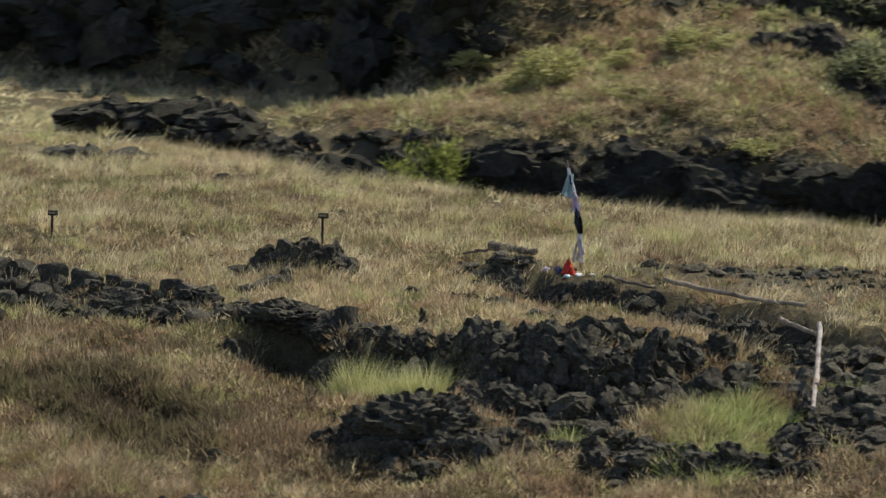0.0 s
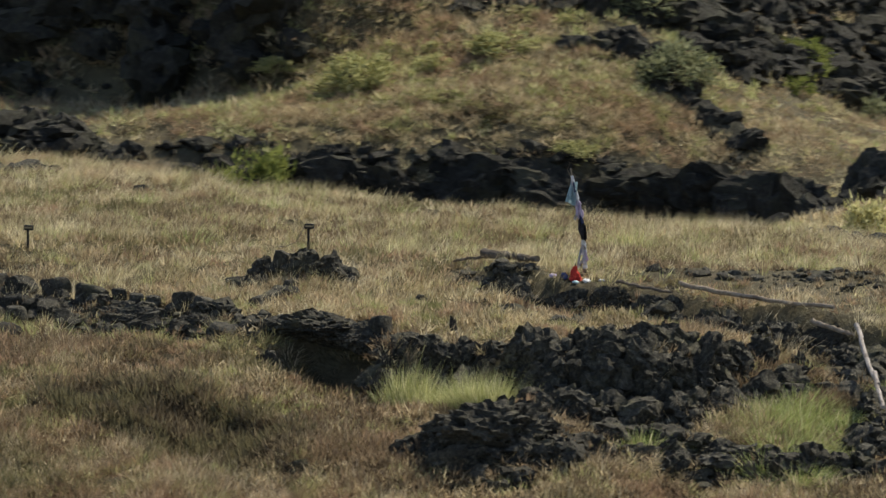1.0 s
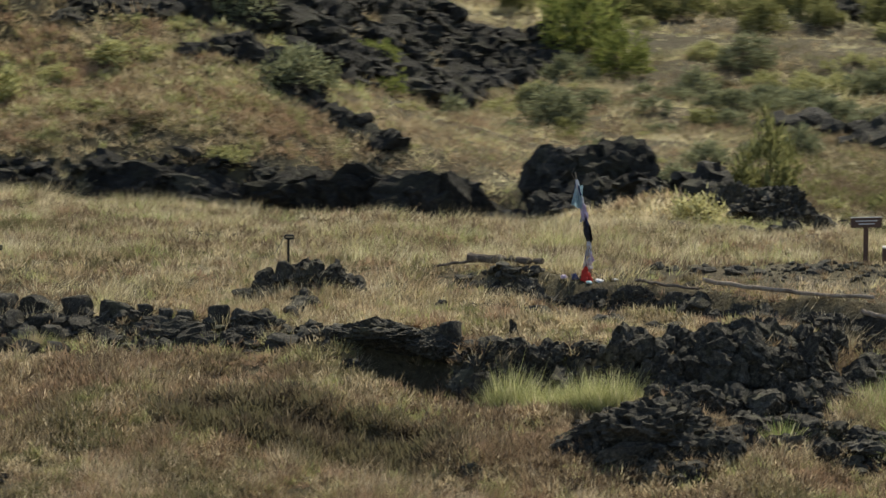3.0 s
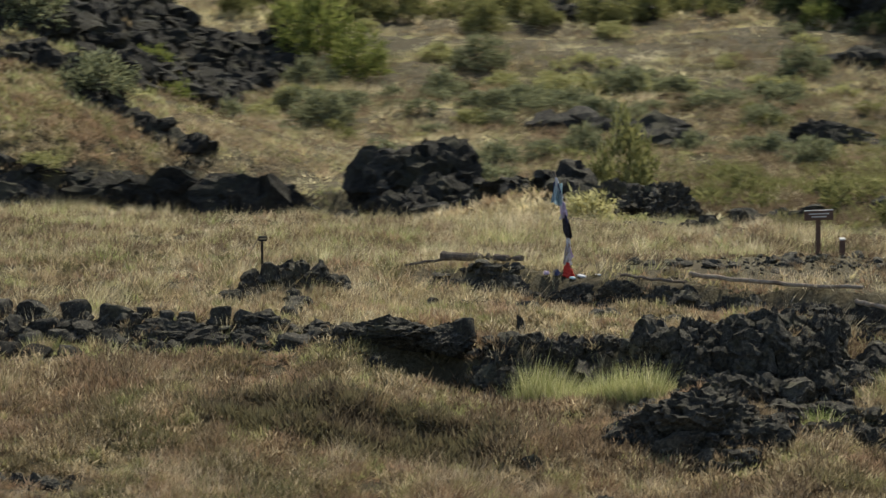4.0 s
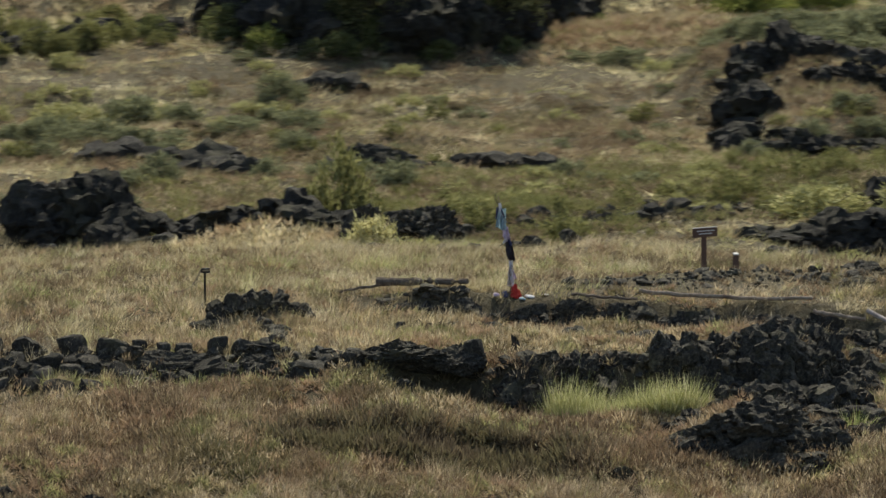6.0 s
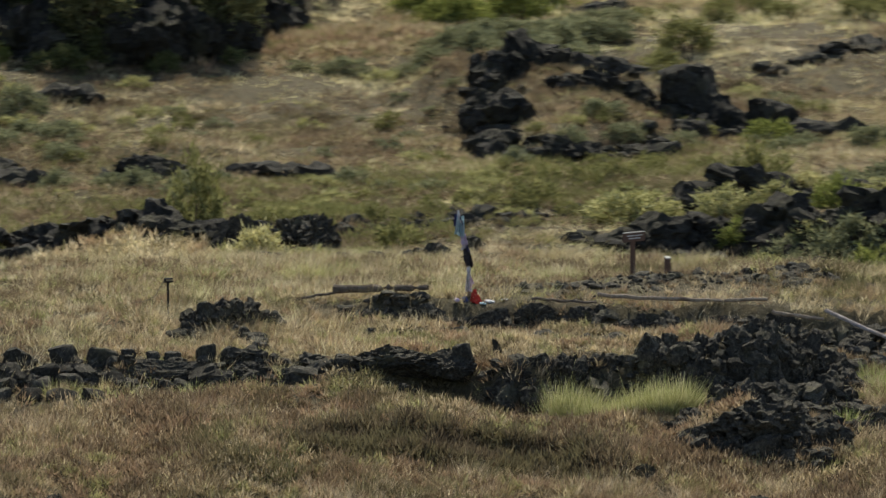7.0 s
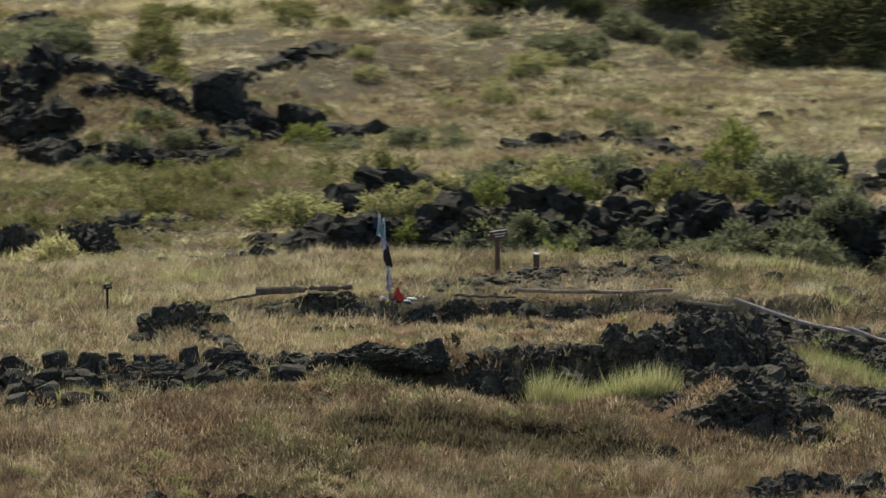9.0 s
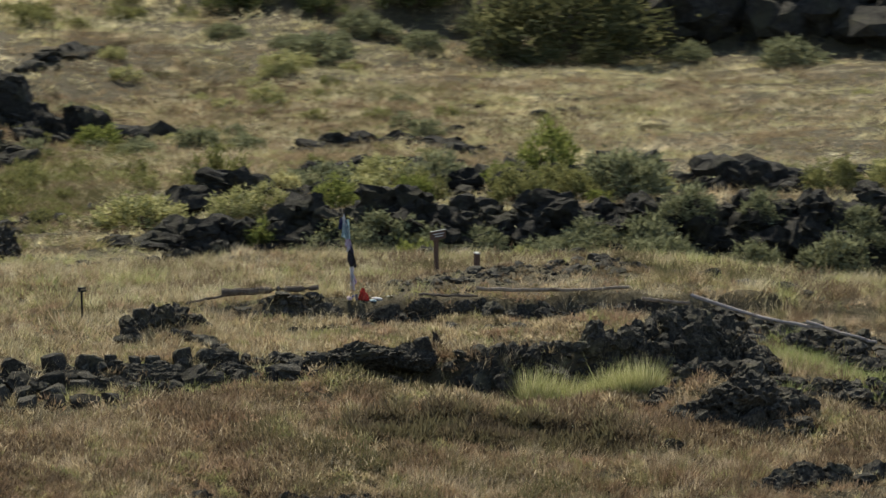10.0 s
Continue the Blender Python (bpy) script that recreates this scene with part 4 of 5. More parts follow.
def stem_mesh(seed, height=0.7, n=7, reach=0.6, radius=0.04):
    r = np.random.default_rng(seed)
    bm = bmesh.new()
    for k in range(n):
        a = r.uniform(0, 6.28)
        q = reach * r.uniform(0.4, 1)
        b = tube([(0.05 * math.cos(a), 0.05 * math.sin(a), -0.15), (q * 0.45 * math.cos(a), q * 0.45 * math.sin(a), height * 0.45), (q * math.cos(a), q * math.sin(a), height)], (radius, radius * 0.7, radius * 0.25), 5, k)
        tmp = bpy.data.meshes.new("stem")
        b.to_mesh(tmp)
        b.free()
        bm.from_mesh(tmp)
        bpy.data.meshes.remove(tmp)
    me = bpy.data.meshes.new("stem")
    bm.to_mesh(me)
    bm.free()
    me.materials.append(M_twig)
    return me


STEMS = [stem_mesh(k) for k in range(3)]
KINDS = {}
for kind, material, squash in (("olive_shrub", M_olive, 0.95), ("yellow_shrub", M_yellow, 0.7), ("sagebrush", M_sage, 0.72), ("rabbitbrush", M_rabbit, 0.7), ("green_shrub", M_green, 0.9), ("dark_shrub", M_dark_leaf, 0.95), ("dead_shrub", M_brush, 0.6)):
    KINDS["small " + kind] = [bush_mesh("foliage", 700 + 10 * k + len(kind), material, 34, 0.13, 15, squash) for k in range(4)]
    KINDS[kind] = [bush_mesh("foliage", 300 + 10 * k + len(kind), material, squash=squash) for k in range(4)]
WORDS = {
    "olive_shrub": "olive-green leafy shrub in dry grass",
    "yellow_shrub": "yellow flowering rabbitbrush in dry grass",
    "sagebrush": "grey-green sagebrush on dry ground",
    "rabbitbrush": "pale yellow-green rabbitbrush in dry grass",
    "green_shrub": "bright green leafy shrub among rocks",
    "dark_shrub": "dark green shaded shrub by the cliff",
    "dead_shrub": "brown dry brush on the slope",
}


def shrub(kind, x, y, size, tall=1.0, label=""):
    """size: half width in metres."""
    r = np.random.default_rng(int(abs(x) * 131 + abs(y) * 977 + size * 71))
    ob = thing(kind, (x, y, float(ground_z(x, y)) - 0.04), label or WORDS[kind], "shrub", kind)
    part("foliage", KINDS[kind if size > 0.85 else "small " + kind][int(r.integers(4))], None, ob)
    tagged(part("stem", STEMS[int(r.integers(3))], None, ob), kind="stuff")
    ob.scale = (size, size * r.uniform(0.85, 1.1), size * tall)
    ob.rotation_euler = (0, 0, r.uniform(0, 6.28))
    return ob


def strew(kind, n, line, width, size, seed, tall=1.0):
    r = np.random.default_rng(seed)
    for k in range(n):
        q = along(line, r.uniform())
        shrub(kind, q[0] + r.normal(0, width), q[1] + r.normal(0, width), r.uniform(*size), tall * r.uniform(0.85, 1.2))


shrub("yellow_shrub", 2.5, 25.2, 0.92, 1.55, "round yellow-topped rabbitbrush at the meadow's edge")
shrub("rabbitbrush", 3.7, 23.8, 0.85, 0.75, "low yellow-green shrub beside the rabbitbrush")
shrub("rabbitbrush", 6.8, 20.6, 0.6, 0.6)
shrub("green_shrub", 7.4, 18.6, 0.8, 0.4)
shrub("olive_shrub", 4.5, 38.2, 1.15, 1.9, "tall olive-green shrub on the lava ridge")
shrub("olive_shrub", 3.4, 38.8, 0.8, 1.2)
shrub("sagebrush", 1.6, 39.4, 0.6, 1.0)
shrub("green_shrub", -26.6, 56.4, 1.6, 1.3, "bright green shrub at the foot of the ledge")
shrub("sagebrush", -25.0, 55.8, 1.2, 1.0)
shrub("sagebrush", -8.5, 82.0, 0.85, 1.3)
shrub("sagebrush", -14.0, 68.8, 1.7, 1.0, "large grey sagebrush on the hill's flank")
shrub("sagebrush", -17.2, 75.5, 2.0, 1.0)
shrub("rabbitbrush", -20.5, 68.6, 1.5, 0.7)
shrub("green_shrub", -12.0, 84.0, 1.2, 0.9)
shrub("green_shrub", -10.8, 78.0, 0.8, 0.8)
shrub("green_shrub", -2.4, 109.0, 1.5, 1.2, "round bright green bush at the slope's foot")
shrub("green_shrub", -4.4, 114.0, 2.0, 1.3, "tall bright green bush above the slope's foot")
shrub("sagebrush", -4.6, 107.0, 1.4)
shrub("sagebrush", 3.7, 112.0, 1.6, 1.0)
shrub("sagebrush", 18.8, 107.4, 1.4, 1.0)
shrub("green_shrub", 21.4, 122.0, 1.2, 1.0)
shrub("sagebrush", 1.2, 62.0, 1.3, 0.9)
shrub("rabbitbrush", -25.6, 66.0, 1.6, 0.9)
shrub("sagebrush", 35.6, 33.8, 1.3, 1.0)
shrub("sagebrush", 40.3, 47.5, 1.6, 1.2)
shrub("green_shrub", 27.4, 42.0, 0.9, 1.0)
shrub("green_shrub", 48.2, 83.8, 1.3, 0.7, "bright green shrub below the dark rock")
shrub("olive_shrub", 50.5, 101.5, 1.3, 1.0)
shrub("olive_shrub", 45.0, 84.8, 0.8, 0.9)
shrub("sagebrush", 83.0, 112.0, 1.8, 1.0)
shrub("sagebrush", 39.2, 117.0, 1.3, 0.8)
strew("sagebrush", 34, [(-2, 88), (6, 92), (14, 96)], 5.0, (0.7, 1.3), 401)
strew("sagebrush", 16, [(0, 70), (8, 74), (16, 70)], 5.0, (0.6, 1.1), 402)
strew("rabbitbrush", 50, [(-4, 100), (10, 106), (22, 104)], 8.0, (0.5, 1.0), 403)
strew("rabbitbrush", 30, [(12, 62), (26, 66), (40, 70)], 6.0, (0.5, 0.95), 404, 0.8)
shrub("rabbitbrush", 26.0, 48.4, 1.9, 0.75, "broad pale green shrub in the lava field")
for x, y, s, kind in [(31.0, 36.9, 1.1, "green_shrub"), (33.0, 35.0, 0.9, "sagebrush"), (35.4, 33.6, 0.9, "sagebrush"), (38.6, 31.0, 1.3, "sagebrush"), (42.0, 33.5, 1.1, "sagebrush"), (44.0, 39.5, 1.6, "sagebrush"), (45.5, 41.0, 1.4, "sagebrush"), (38.4, 52.6, 1.4, "sagebrush"), (33.6, 53.6, 1.3, "olive_shrub"), (41.8, 53.0, 1.3, "rabbitbrush"), (50.6, 52.4, 1.3, "green_shrub"), (34.0, 49.5, 0.9, "yellow_shrub"), (47.0, 25.0, 1.0, "green_shrub"), (54.0, 33.0, 1.3, "rabbitbrush"), (44.5, 27.5, 1.2, "sagebrush"), (49.8, 24.6, 1.2, "sagebrush")]:
    front = (x - 30) * 0.6 + (y - 38) * 0.8 < 4
    shrub(kind, x - 1.0 * front, y - 1.4 * front, s * 1.15, 1.35 if front else 1.2)
strew("sagebrush", 22, [(27, 40), (34, 35), (42, 29), (52, 21.5)], 0.9, (0.7, 1.3), 406, 1.2)
strew("olive_shrub", 12, [(27, 45), (34, 43), (44, 37), (54, 29)], 2.4, (0.6, 1.1), 436)
strew("rabbitbrush", 12, [(28, 46), (40, 42), (52, 38)], 3.0, (0.7, 1.2), 407)
strew("green_shrub", 8, [(30, 42), (42, 40), (52, 44)], 3.0, (0.5, 0.9), 408)
strew("dark_shrub", 8, [(22, 121.5), (30, 118.2), (34, 120)], 1.2, (0.5, 1.2), 409, 1.0)
strew("dark_shrub", 30, [(22, 126), (31, 122), (35, 126), (40, 134)], 1.8, (0.8, 1.6), 430)
strew("olive_shrub", 14, [(2, 127), (10, 126), (18, 127)], 2.6, (0.6, 1.3), 405)
strew("sagebrush", 26, [(50, 121), (55, 127), (61, 134), (66, 137)], 2.4, (0.7, 1.5), 432, 0.8)
strew("green_shrub", 10, [(52, 134), (58, 140), (64, 146)], 2.0, (1.0, 2.0), 433)
shrub("olive_shrub", 59.6, 118.6, 1.5, 0.9)
strew("sagebrush", 12, [(36, 113), (46, 116), (54, 122)], 2.5, (0.9, 1.6), 410)
strew("dead_shrub", 46, [(-8.8, -11.6), (-7, -12.5), (-3.4, -14.3)], 0.35, (0.25, 0.5), 411)
strew("dead_shrub", 40, [(-15, -7), (-11, -9), (-6, -10), (-3, -15.5)], 1.6, (0.14, 0.28), 412)
strew("sagebrush", 10, [(90, 118), (98, 108), (108, 98)], 3.0, (1.0, 1.9), 413)
strew("rabbitbrush", 18, [(-30, 66), (-24, 68), (-18, 67)], 3.0, (0.5, 1.1), 414, 0.7)
strew("sagebrush", 16, [(36, 84), (44, 80), (52, 78), (62, 82)], 4.0, (0.6, 1.2), 415)
strew("rabbitbrush", 12, [(60, 100), (72, 110), (84, 106)], 6.0, (0.6, 1.2), 416)
strew("rabbitbrush", 16, [(9, 17), (12, 13), (15, 7), (18, 1)], 1.2, (0.3, 0.55), 417, 0.7)

strew("olive_shrub", 60, [(8, 48), (16, 58), (28, 64), (42, 70)], 4.5, (0.35, 0.85), 440)
strew("olive_shrub", 60, [(-2, 80), (20, 90), (44, 84), (70, 92)], 9.0, (0.35, 0.8), 441, 0.8)
strew("dead_shrub", 130, [(0, 96), (24, 100), (60, 100), (86, 108)], 8.0, (0.4, 0.9), 442, 0.6)
strew("rabbitbrush", 70, [(0, 66), (14, 70), (30, 72), (46, 76)], 9.0, (0.3, 0.7), 418, 0.7)
strew("sagebrush", 60, [(-4, 92), (14, 98), (34, 104), (60, 100)], 9.0, (0.35, 0.8), 419, 0.8)
strew("rabbitbrush", 50, [(56, 72), (70, 88), (84, 104)], 9.0, (0.3, 0.7), 420, 0.6)
strew("dead_shrub", 40, [(48, 66), (64, 82), (78, 98)], 9.0, (0.4, 0.9), 421, 0.5)
strew("rabbitbrush", 40, [(-27, 66), (-22, 70), (-16, 74)], 3.0, (0.3, 0.7), 422, 0.7)
strew("dead_shrub", 40, [(-28, 64), (-22, 67), (-15, 66)], 2.5, (0.3, 0.7), 423, 0.6)


def tree(x, y, height, spread, seed, label):
    r = np.random.default_rng(seed)
    z = float(ground_z(x, y))
    ob = thing("tree", (x, y, z), label, "tree", "far trees")
    part("trunk", tube([(0, 0, -0.3), (0.1, 0.05, height * 0.3), (0.3, 0.1, height * 0.7)], (0.28, 0.2, 0.07), 8, seed, 0.1), M_twig, ob)
    for k in range(6):
        a = r.uniform(0, 6.28)
        h = height * r.uniform(0.12, 0.4)
        part("limb", tube([(0.05, 0.02, h), (spread * 0.4 * math.cos(a), spread * 0.4 * math.sin(a), h + height * 0.2), (spread * 0.8 * math.cos(a), spread * 0.8 * math.sin(a), h + height * 0.35)], (0.12, 0.08, 0.03), 6, k), M_twig, ob)
    c = part("crown", bush_mesh("crown", seed, M_juniper, 150, 0.06, 30, 1.0), None, ob)
    c.scale, c.location = (spread, spread, height * 0.62), (0, 0, height * 0.12)
    return ob


tree(99.8, 110.2, 5.6, 5.6, 501, "broad olive-green juniper beyond the dry flats")
strew("dark_shrub", 9, [(90, 130), (94, 127), (98, 121)], 1.3, (1.0, 1.9), 434)
strew("olive_shrub", 26, [(-8, 128), (4, 131), (18, 132)], 3.0, (0.7, 1.5), 443)
strew("olive_shrub", 20, [(66, 136), (80, 138), (90, 132)], 5.0, (0.6, 1.3), 444, 0.8)
strew("sagebrush", 6, [(82, 119), (90, 118), (96, 114)], 2.0, (1.0, 2.0), 435, 0.8)
tree(27, 122.0, 5.0, 2.6, 504, "dark shaded juniper at the cliff's foot")
tree(34, 122.5, 4.6, 2.4, 505, "dark shaded juniper at the cliff's foot")


# ---- grass ----
def rock_cover(x, y):
    m = np.zeros(np.shape(x))
    for line, w in ROCKY:
        l = np.array(line)
        near = (x > l[:, 0].min() - 2 * w) & (x < l[:, 0].max() + 2 * w) & (y > l[:, 1].min() - 2 * w) & (y < l[:, 1].max() + 2 * w)
        if near.any():
            m[near] = np.maximum(m[near], 1 - smooth(0.5 * w, 1.25 * w, line_distance(x[near], y[near], line)))
    return m


def worn(x, y):
    """Trodden, stony ground on the shelf round the pole and the sign: 0 to 1."""
    return np.exp(-(((x - 5.6) / 4.6) ** 2 + ((y - 1.6 + 0.25 * (x - 5.6)) / 4.6) ** 2) ** 2) * (0.75 + 0.25 * noise2(x, y, 1.5, 33))


def grass_field(name, label, n, y0, y1, per, height, width, spread, material, bare, seed, gap):
    """Tufts of blades over a stretch of plan."""
    y = rng.uniform(y0, y1, n)
    left = np.interp(y, [-24, 30, 60, 140, 180], [-24, -34, -62, -84, -90])
    right = np.interp(y, [-24, 0, 30, 60, 100, 180], [14, 22, 56, 92, 140, 170])
    full = (right - left).max()
    x = left + rng.uniform(0, 1, n) * full
    keep = x < right
    x, y = x[keep], y[keep]
    near = y1 < 40
    d = 1 - 0.85 * rock_cover(x, y)
    d *= gap + (1 - gap) * smooth(0.35, 0.6, noise2(x, y, 1.1 if near else 3.0, seed))
    if bare:
        d *= 1 - 0.93 * worn(x, y)
    keep = rng.uniform(size=len(x)) < d
    x, y = x[keep], y[keep]
    size = rng.uniform(0.5, 1.25, len(x)) * (0.2 + 1.0 * noise2(x, y, 0.9 if near else 2.6, 8) ** 1.5 + 0.7 * noise2(x, y, 3.1 if near else 7.0, 9) ** 1.5)
    x, y, size = np.repeat(x, per), np.repeat(y, per), np.repeat(size, per)
    m = len(x)
    ox, oy = rng.normal(0, spread, m) * size, rng.normal(0, spread, m) * size
    h = height * size * rng.uniform(0.55, 1.15, m)
    lean = (ox * 1.3 + rng.normal(0, 0.36, m) * h, oy * 1.3 + rng.normal(0, 0.36, m) * h)
    x, y = x + ox, y + oy
    me = blade_mesh(name, x, y, ground_z(x, y) - 0.02, h, width * rng.uniform(0.6, 1.3, m), lean, material, 1.0, (0.28, 0.04))
    return tagged(new(name, me), label, "grass", kind="stuff")


def weed_field(name, label, n, line, width, leaf, per, radius, material, patch=0, seed=40):
    """Low round weeds, each a loose dome of leaves and stalks."""
    q = along(line, rng.uniform(0, 1, n))
    x, y = q[:, 0] + rng.normal(0, width, n), q[:, 1] + rng.normal(0, width, n)
    keep = rng.uniform(size=n) < 1 - 0.85 * rock_cover(x, y)
    keep &= rng.uniform(size=n) < 1 - 0.85 * worn(x, y)
    if patch:
        keep &= rng.uniform(size=n) < 0.04 + 0.96 * smooth(0.48, 0.62, 0.6 * noise2(x, y, patch, seed) + 0.4 * noise2(x, y, patch * 0.35, seed + 1))
    x, y = x[keep], y[keep]
    r = radius * rng.uniform(0.5, 1.35, len(x)) * (0.6 + 0.8 * noise2(x, y, 1.6, 31))
    x, y, r = np.repeat(x, per), np.repeat(y, per), np.repeat(r, per)
    m = len(x)
    v = rng.normal(size=(m, 3))
    v /= np.linalg.norm(v, axis=1, keepdims=True)
    v[:, 2] = np.abs(v[:, 2])
    c = v * (r * rng.uniform(0.35, 1.0, m))[:, None]
    tip = v * (leaf * rng.uniform(0.8, 1.9, m))[:, None] + rng.normal(0, leaf * 0.5, (m, 3)) + (0, 0, leaf * 0.4)
    w = np.cross(tip, rng.normal(size=(m, 3)))
    w *= (leaf * 0.2) / (np.linalg.norm(w, axis=1, keepdims=True) + 1e-6)
    base = np.stack([x, y, ground_z(x, y)], -1) + c
    co = np.stack([base - w, base + w, base + tip], 1)
    me = fast_mesh(name, co.reshape(-1, 3), np.arange(m * 3).reshape(-1, 3), material)
    return tagged(new(name, me), label, "weeds", kind="stuff")


grass_field("slope_turf", "short brown dry turf on the near slope", 15000, -24, -6, 8, 0.17, 0.017, 0.11, M_straw_brown, False, 25, 0.2)
grass_field("slope_grass", "brown dry bunches of grass on the near slope", 21000, -24, -6, 22, 0.44, 0.015, 0.12, M_straw_brown, False, 26, 0.08)
grass_field("meadow_turf", "short dry straw-coloured turf", 26000, -6, 30, 7, 0.17, 0.02, 0.11, M_straw, True, 21, 0.2)
grass_field("meadow_grass", "dry straw-coloured bunches of meadow grass", 44000, -6, 30, 18, 0.44, 0.016, 0.12, M_straw, True, 22, 0.15)
weed_field("slope_weeds", "low brown and golden weeds on the near slope", 6200, [(-24, -8), (-12, -11), (0, -14.5), (10, -16)], 3.4, 0.085, 36, 0.25, M_weed)
weed_field("shelf_weeds", "low golden weeds on the shelf above the cave", 2600, [(-9, -0.8), (-4, -2.5), (2, -4), (5, -4.6)], 1.1, 0.085, 36, 0.2, M_weed)
weed_field("meadow_weeds", "low golden weeds in the dry meadow", 4400, [(-26, 16), (-14, 9), (0, 8), (12, 4)], 5.5, 0.09, 30, 0.17, M_weed)
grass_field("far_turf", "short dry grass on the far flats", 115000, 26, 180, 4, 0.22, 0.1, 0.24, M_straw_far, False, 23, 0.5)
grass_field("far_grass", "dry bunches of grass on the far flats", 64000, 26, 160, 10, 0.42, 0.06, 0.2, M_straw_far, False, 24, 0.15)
weed_field("hill_weeds", "low brown weeds on the lava hill", 3600, [(-30, 63), (-22, 66), (-12, 65)], 3.4, 0.10, 34, 0.4, M_weed)
weed_field("flat_weeds", "low olive and brown weeds on the far flats", 8000, [(-6, 84), (20, 74), (46, 82), (76, 92)], 13.0, 0.10, 26, 0.4, M_weed)


weed_field("bank_brush", "straw-brown weeds over the brushy bank", 260, [(-10, -10.6), (-7.4, -11.8), (-5.4, -12.8), (-3.0, -14.0)], 0.5, 0.09, 40, 0.22, M_weed)
weed_field("slope_brush", "dark brown dead brush on the near bank", 1500, [(-8.8, -11.7), (-7.2, -12.5), (-5.4, -13.6), (-3.2, -14.7)], 0.46, 0.11, 150, 0.46, M_brush)
weed_field("ridge_weeds", "dry straw weeds over the lava ridge", 900, [(-4, 34.5), (0, 33), (2, 31), (2.6, 28)], 1.5, 0.14, 26, 0.3, M_straw)
weed_field("cliff_weeds", "dry olive weeds on the cliff slopes", 2600, [(22, 127), (32, 124), (44, 126), (54, 134)], 2.8, 0.2, 24, 0.5, M_weed)
weed_field("far_cliff_weeds", "dry olive weeds on the far cliff", 2600, [(-60, 84), (-44, 77.5), (-30, 71), (-26, 74)], 2.8, 0.2, 24, 0.5, M_weed)
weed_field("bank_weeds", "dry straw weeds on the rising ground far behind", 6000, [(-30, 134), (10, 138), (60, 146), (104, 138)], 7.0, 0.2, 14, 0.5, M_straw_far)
weed_field("flank_weeds", "dry olive weeds on the hill's rocky flank", 3600, [(-19, 80), (-15.5, 90), (-12.5, 100), (-9.5, 112)], 3.0, 0.13, 26, 0.42, M_weed)
weed_field("heap_weeds", "brown weeds between the stones of the heap", 500, [(5.0, -10.0), (6.6, -9.2), (7.0, -7.6), (8.6, -9.4)], 0.6, 0.08, 30, 0.17, M_flat_weed)
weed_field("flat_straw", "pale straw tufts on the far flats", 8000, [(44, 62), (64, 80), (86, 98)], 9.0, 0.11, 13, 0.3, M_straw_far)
weed_field("hill_tussock", "yellow-green tussocks on the lava hill", 900, [(-32, 64), (-24, 68), (-14, 67), (-18, 76)], 3.5, 0.13, 44, 0.42, M_green_grass, 3.0, 61)
weed_field("shelf_turf", "short russet weeds on the shelf by the sign", 1500, [(2.5, 1.0), (5.5, 2.6), (8.0, 3.6)], 1.4, 0.06, 24, 0.1, M_flat_weed)
weed_field("slope_thicket", "russet dead weeds in patches on the near slope", 13000, [(-24, -8), (-12, -11), (0, -15), (10, -17)], 3.6, 0.09, 36, 0.3, M_flat_weed, 1.3)
weed_field("meadow_thicket", "russet weeds in patches in the meadow", 7000, [(-26, 16), (-14, 9), (0, 8), (12, 4)], 5.5, 0.09, 28, 0.22, M_flat_weed, 2.2, 44)
weed_field("edge_thicket", "russet weeds at the meadow's worn edge", 2600, [(8.0, 6.0), (10.5, 3.0), (12.5, 0.0), (14.5, -3.5)], 1.4, 0.09, 30, 0.24, M_flat_weed, 1.6, 46)
weed_field("flat_thicket", "russet and brown weeds in bands on the far flats", 17000, [(-6, 96), (20, 88), (46, 92), (80, 96)], 16.0, 0.12, 18, 0.42, M_flat_weed, 5.0, 50)
weed_field("low_thicket", "olive and brown weeds in the low ground", 9000, [(6, 46), (14, 60), (26, 66), (38, 70)], 5.5, 0.10, 26, 0.38, M_flat_weed, 4.0, 54)
weed_field("low_brush", "olive shrubs in the low ground", 2600, [(6, 48), (14, 60), (26, 66), (40, 72)], 5.5, 0.10, 90, 0.5, M_olive, 4.5, 58)


def grass_clump(x, y, size, n, height, seed, label, material=None):
    """One bunch of long upright blades."""
    r = np.random.default_rng(seed)
    a, q = r.uniform(0, 6.28, n), np.sqrt(r.uniform(0, 1, n)) * size
    px, py = q * np.cos(a), q * np.sin(a) * 0.7
    h = height * r.uniform(0.25, 1.0, n) ** 1.3 * (1 - 0.6 * (q / size) ** 2) * np.where(r.uniform(size=n) > 0.97, 1.3, 1.0)
    z = ground_z(x + px, y + py) - float(ground_z(x, y)) - 0.02
    me = blade_mesh("grass_clump", px, py, z, h, 0.022 * r.uniform(0.6, 1.3, n), (px * 1.2 + r.normal(0, 0.26, n) * h, py * 1.2 + r.normal(0, 0.26, n) * h), material or M_green_grass)
    ob = new("grass_clump", me)
    ob.location = (x, y, float(ground_z(x, y)))
    return tagged(ob, label, "grass clump", "grass clumps")


for k, (x, y, s, h) in enumerate([(-1.55, -9.75, 0.42, 1.25), (-1.1, -10.0, 0.46, 1.2), (-0.7, -10.4, 0.4, 1.0), (-0.2, -10.8, 0.36, 0.8), (0.25, -11.0, 0.42, 1.05), (0.75, -11.4, 0.46, 1.2), (1.15, -11.6, 0.4, 1.15)]):
    grass_clump(x, y, s, 1500, h * 1.15, 600 + k, "tall pale green bunchgrass before the lava face")
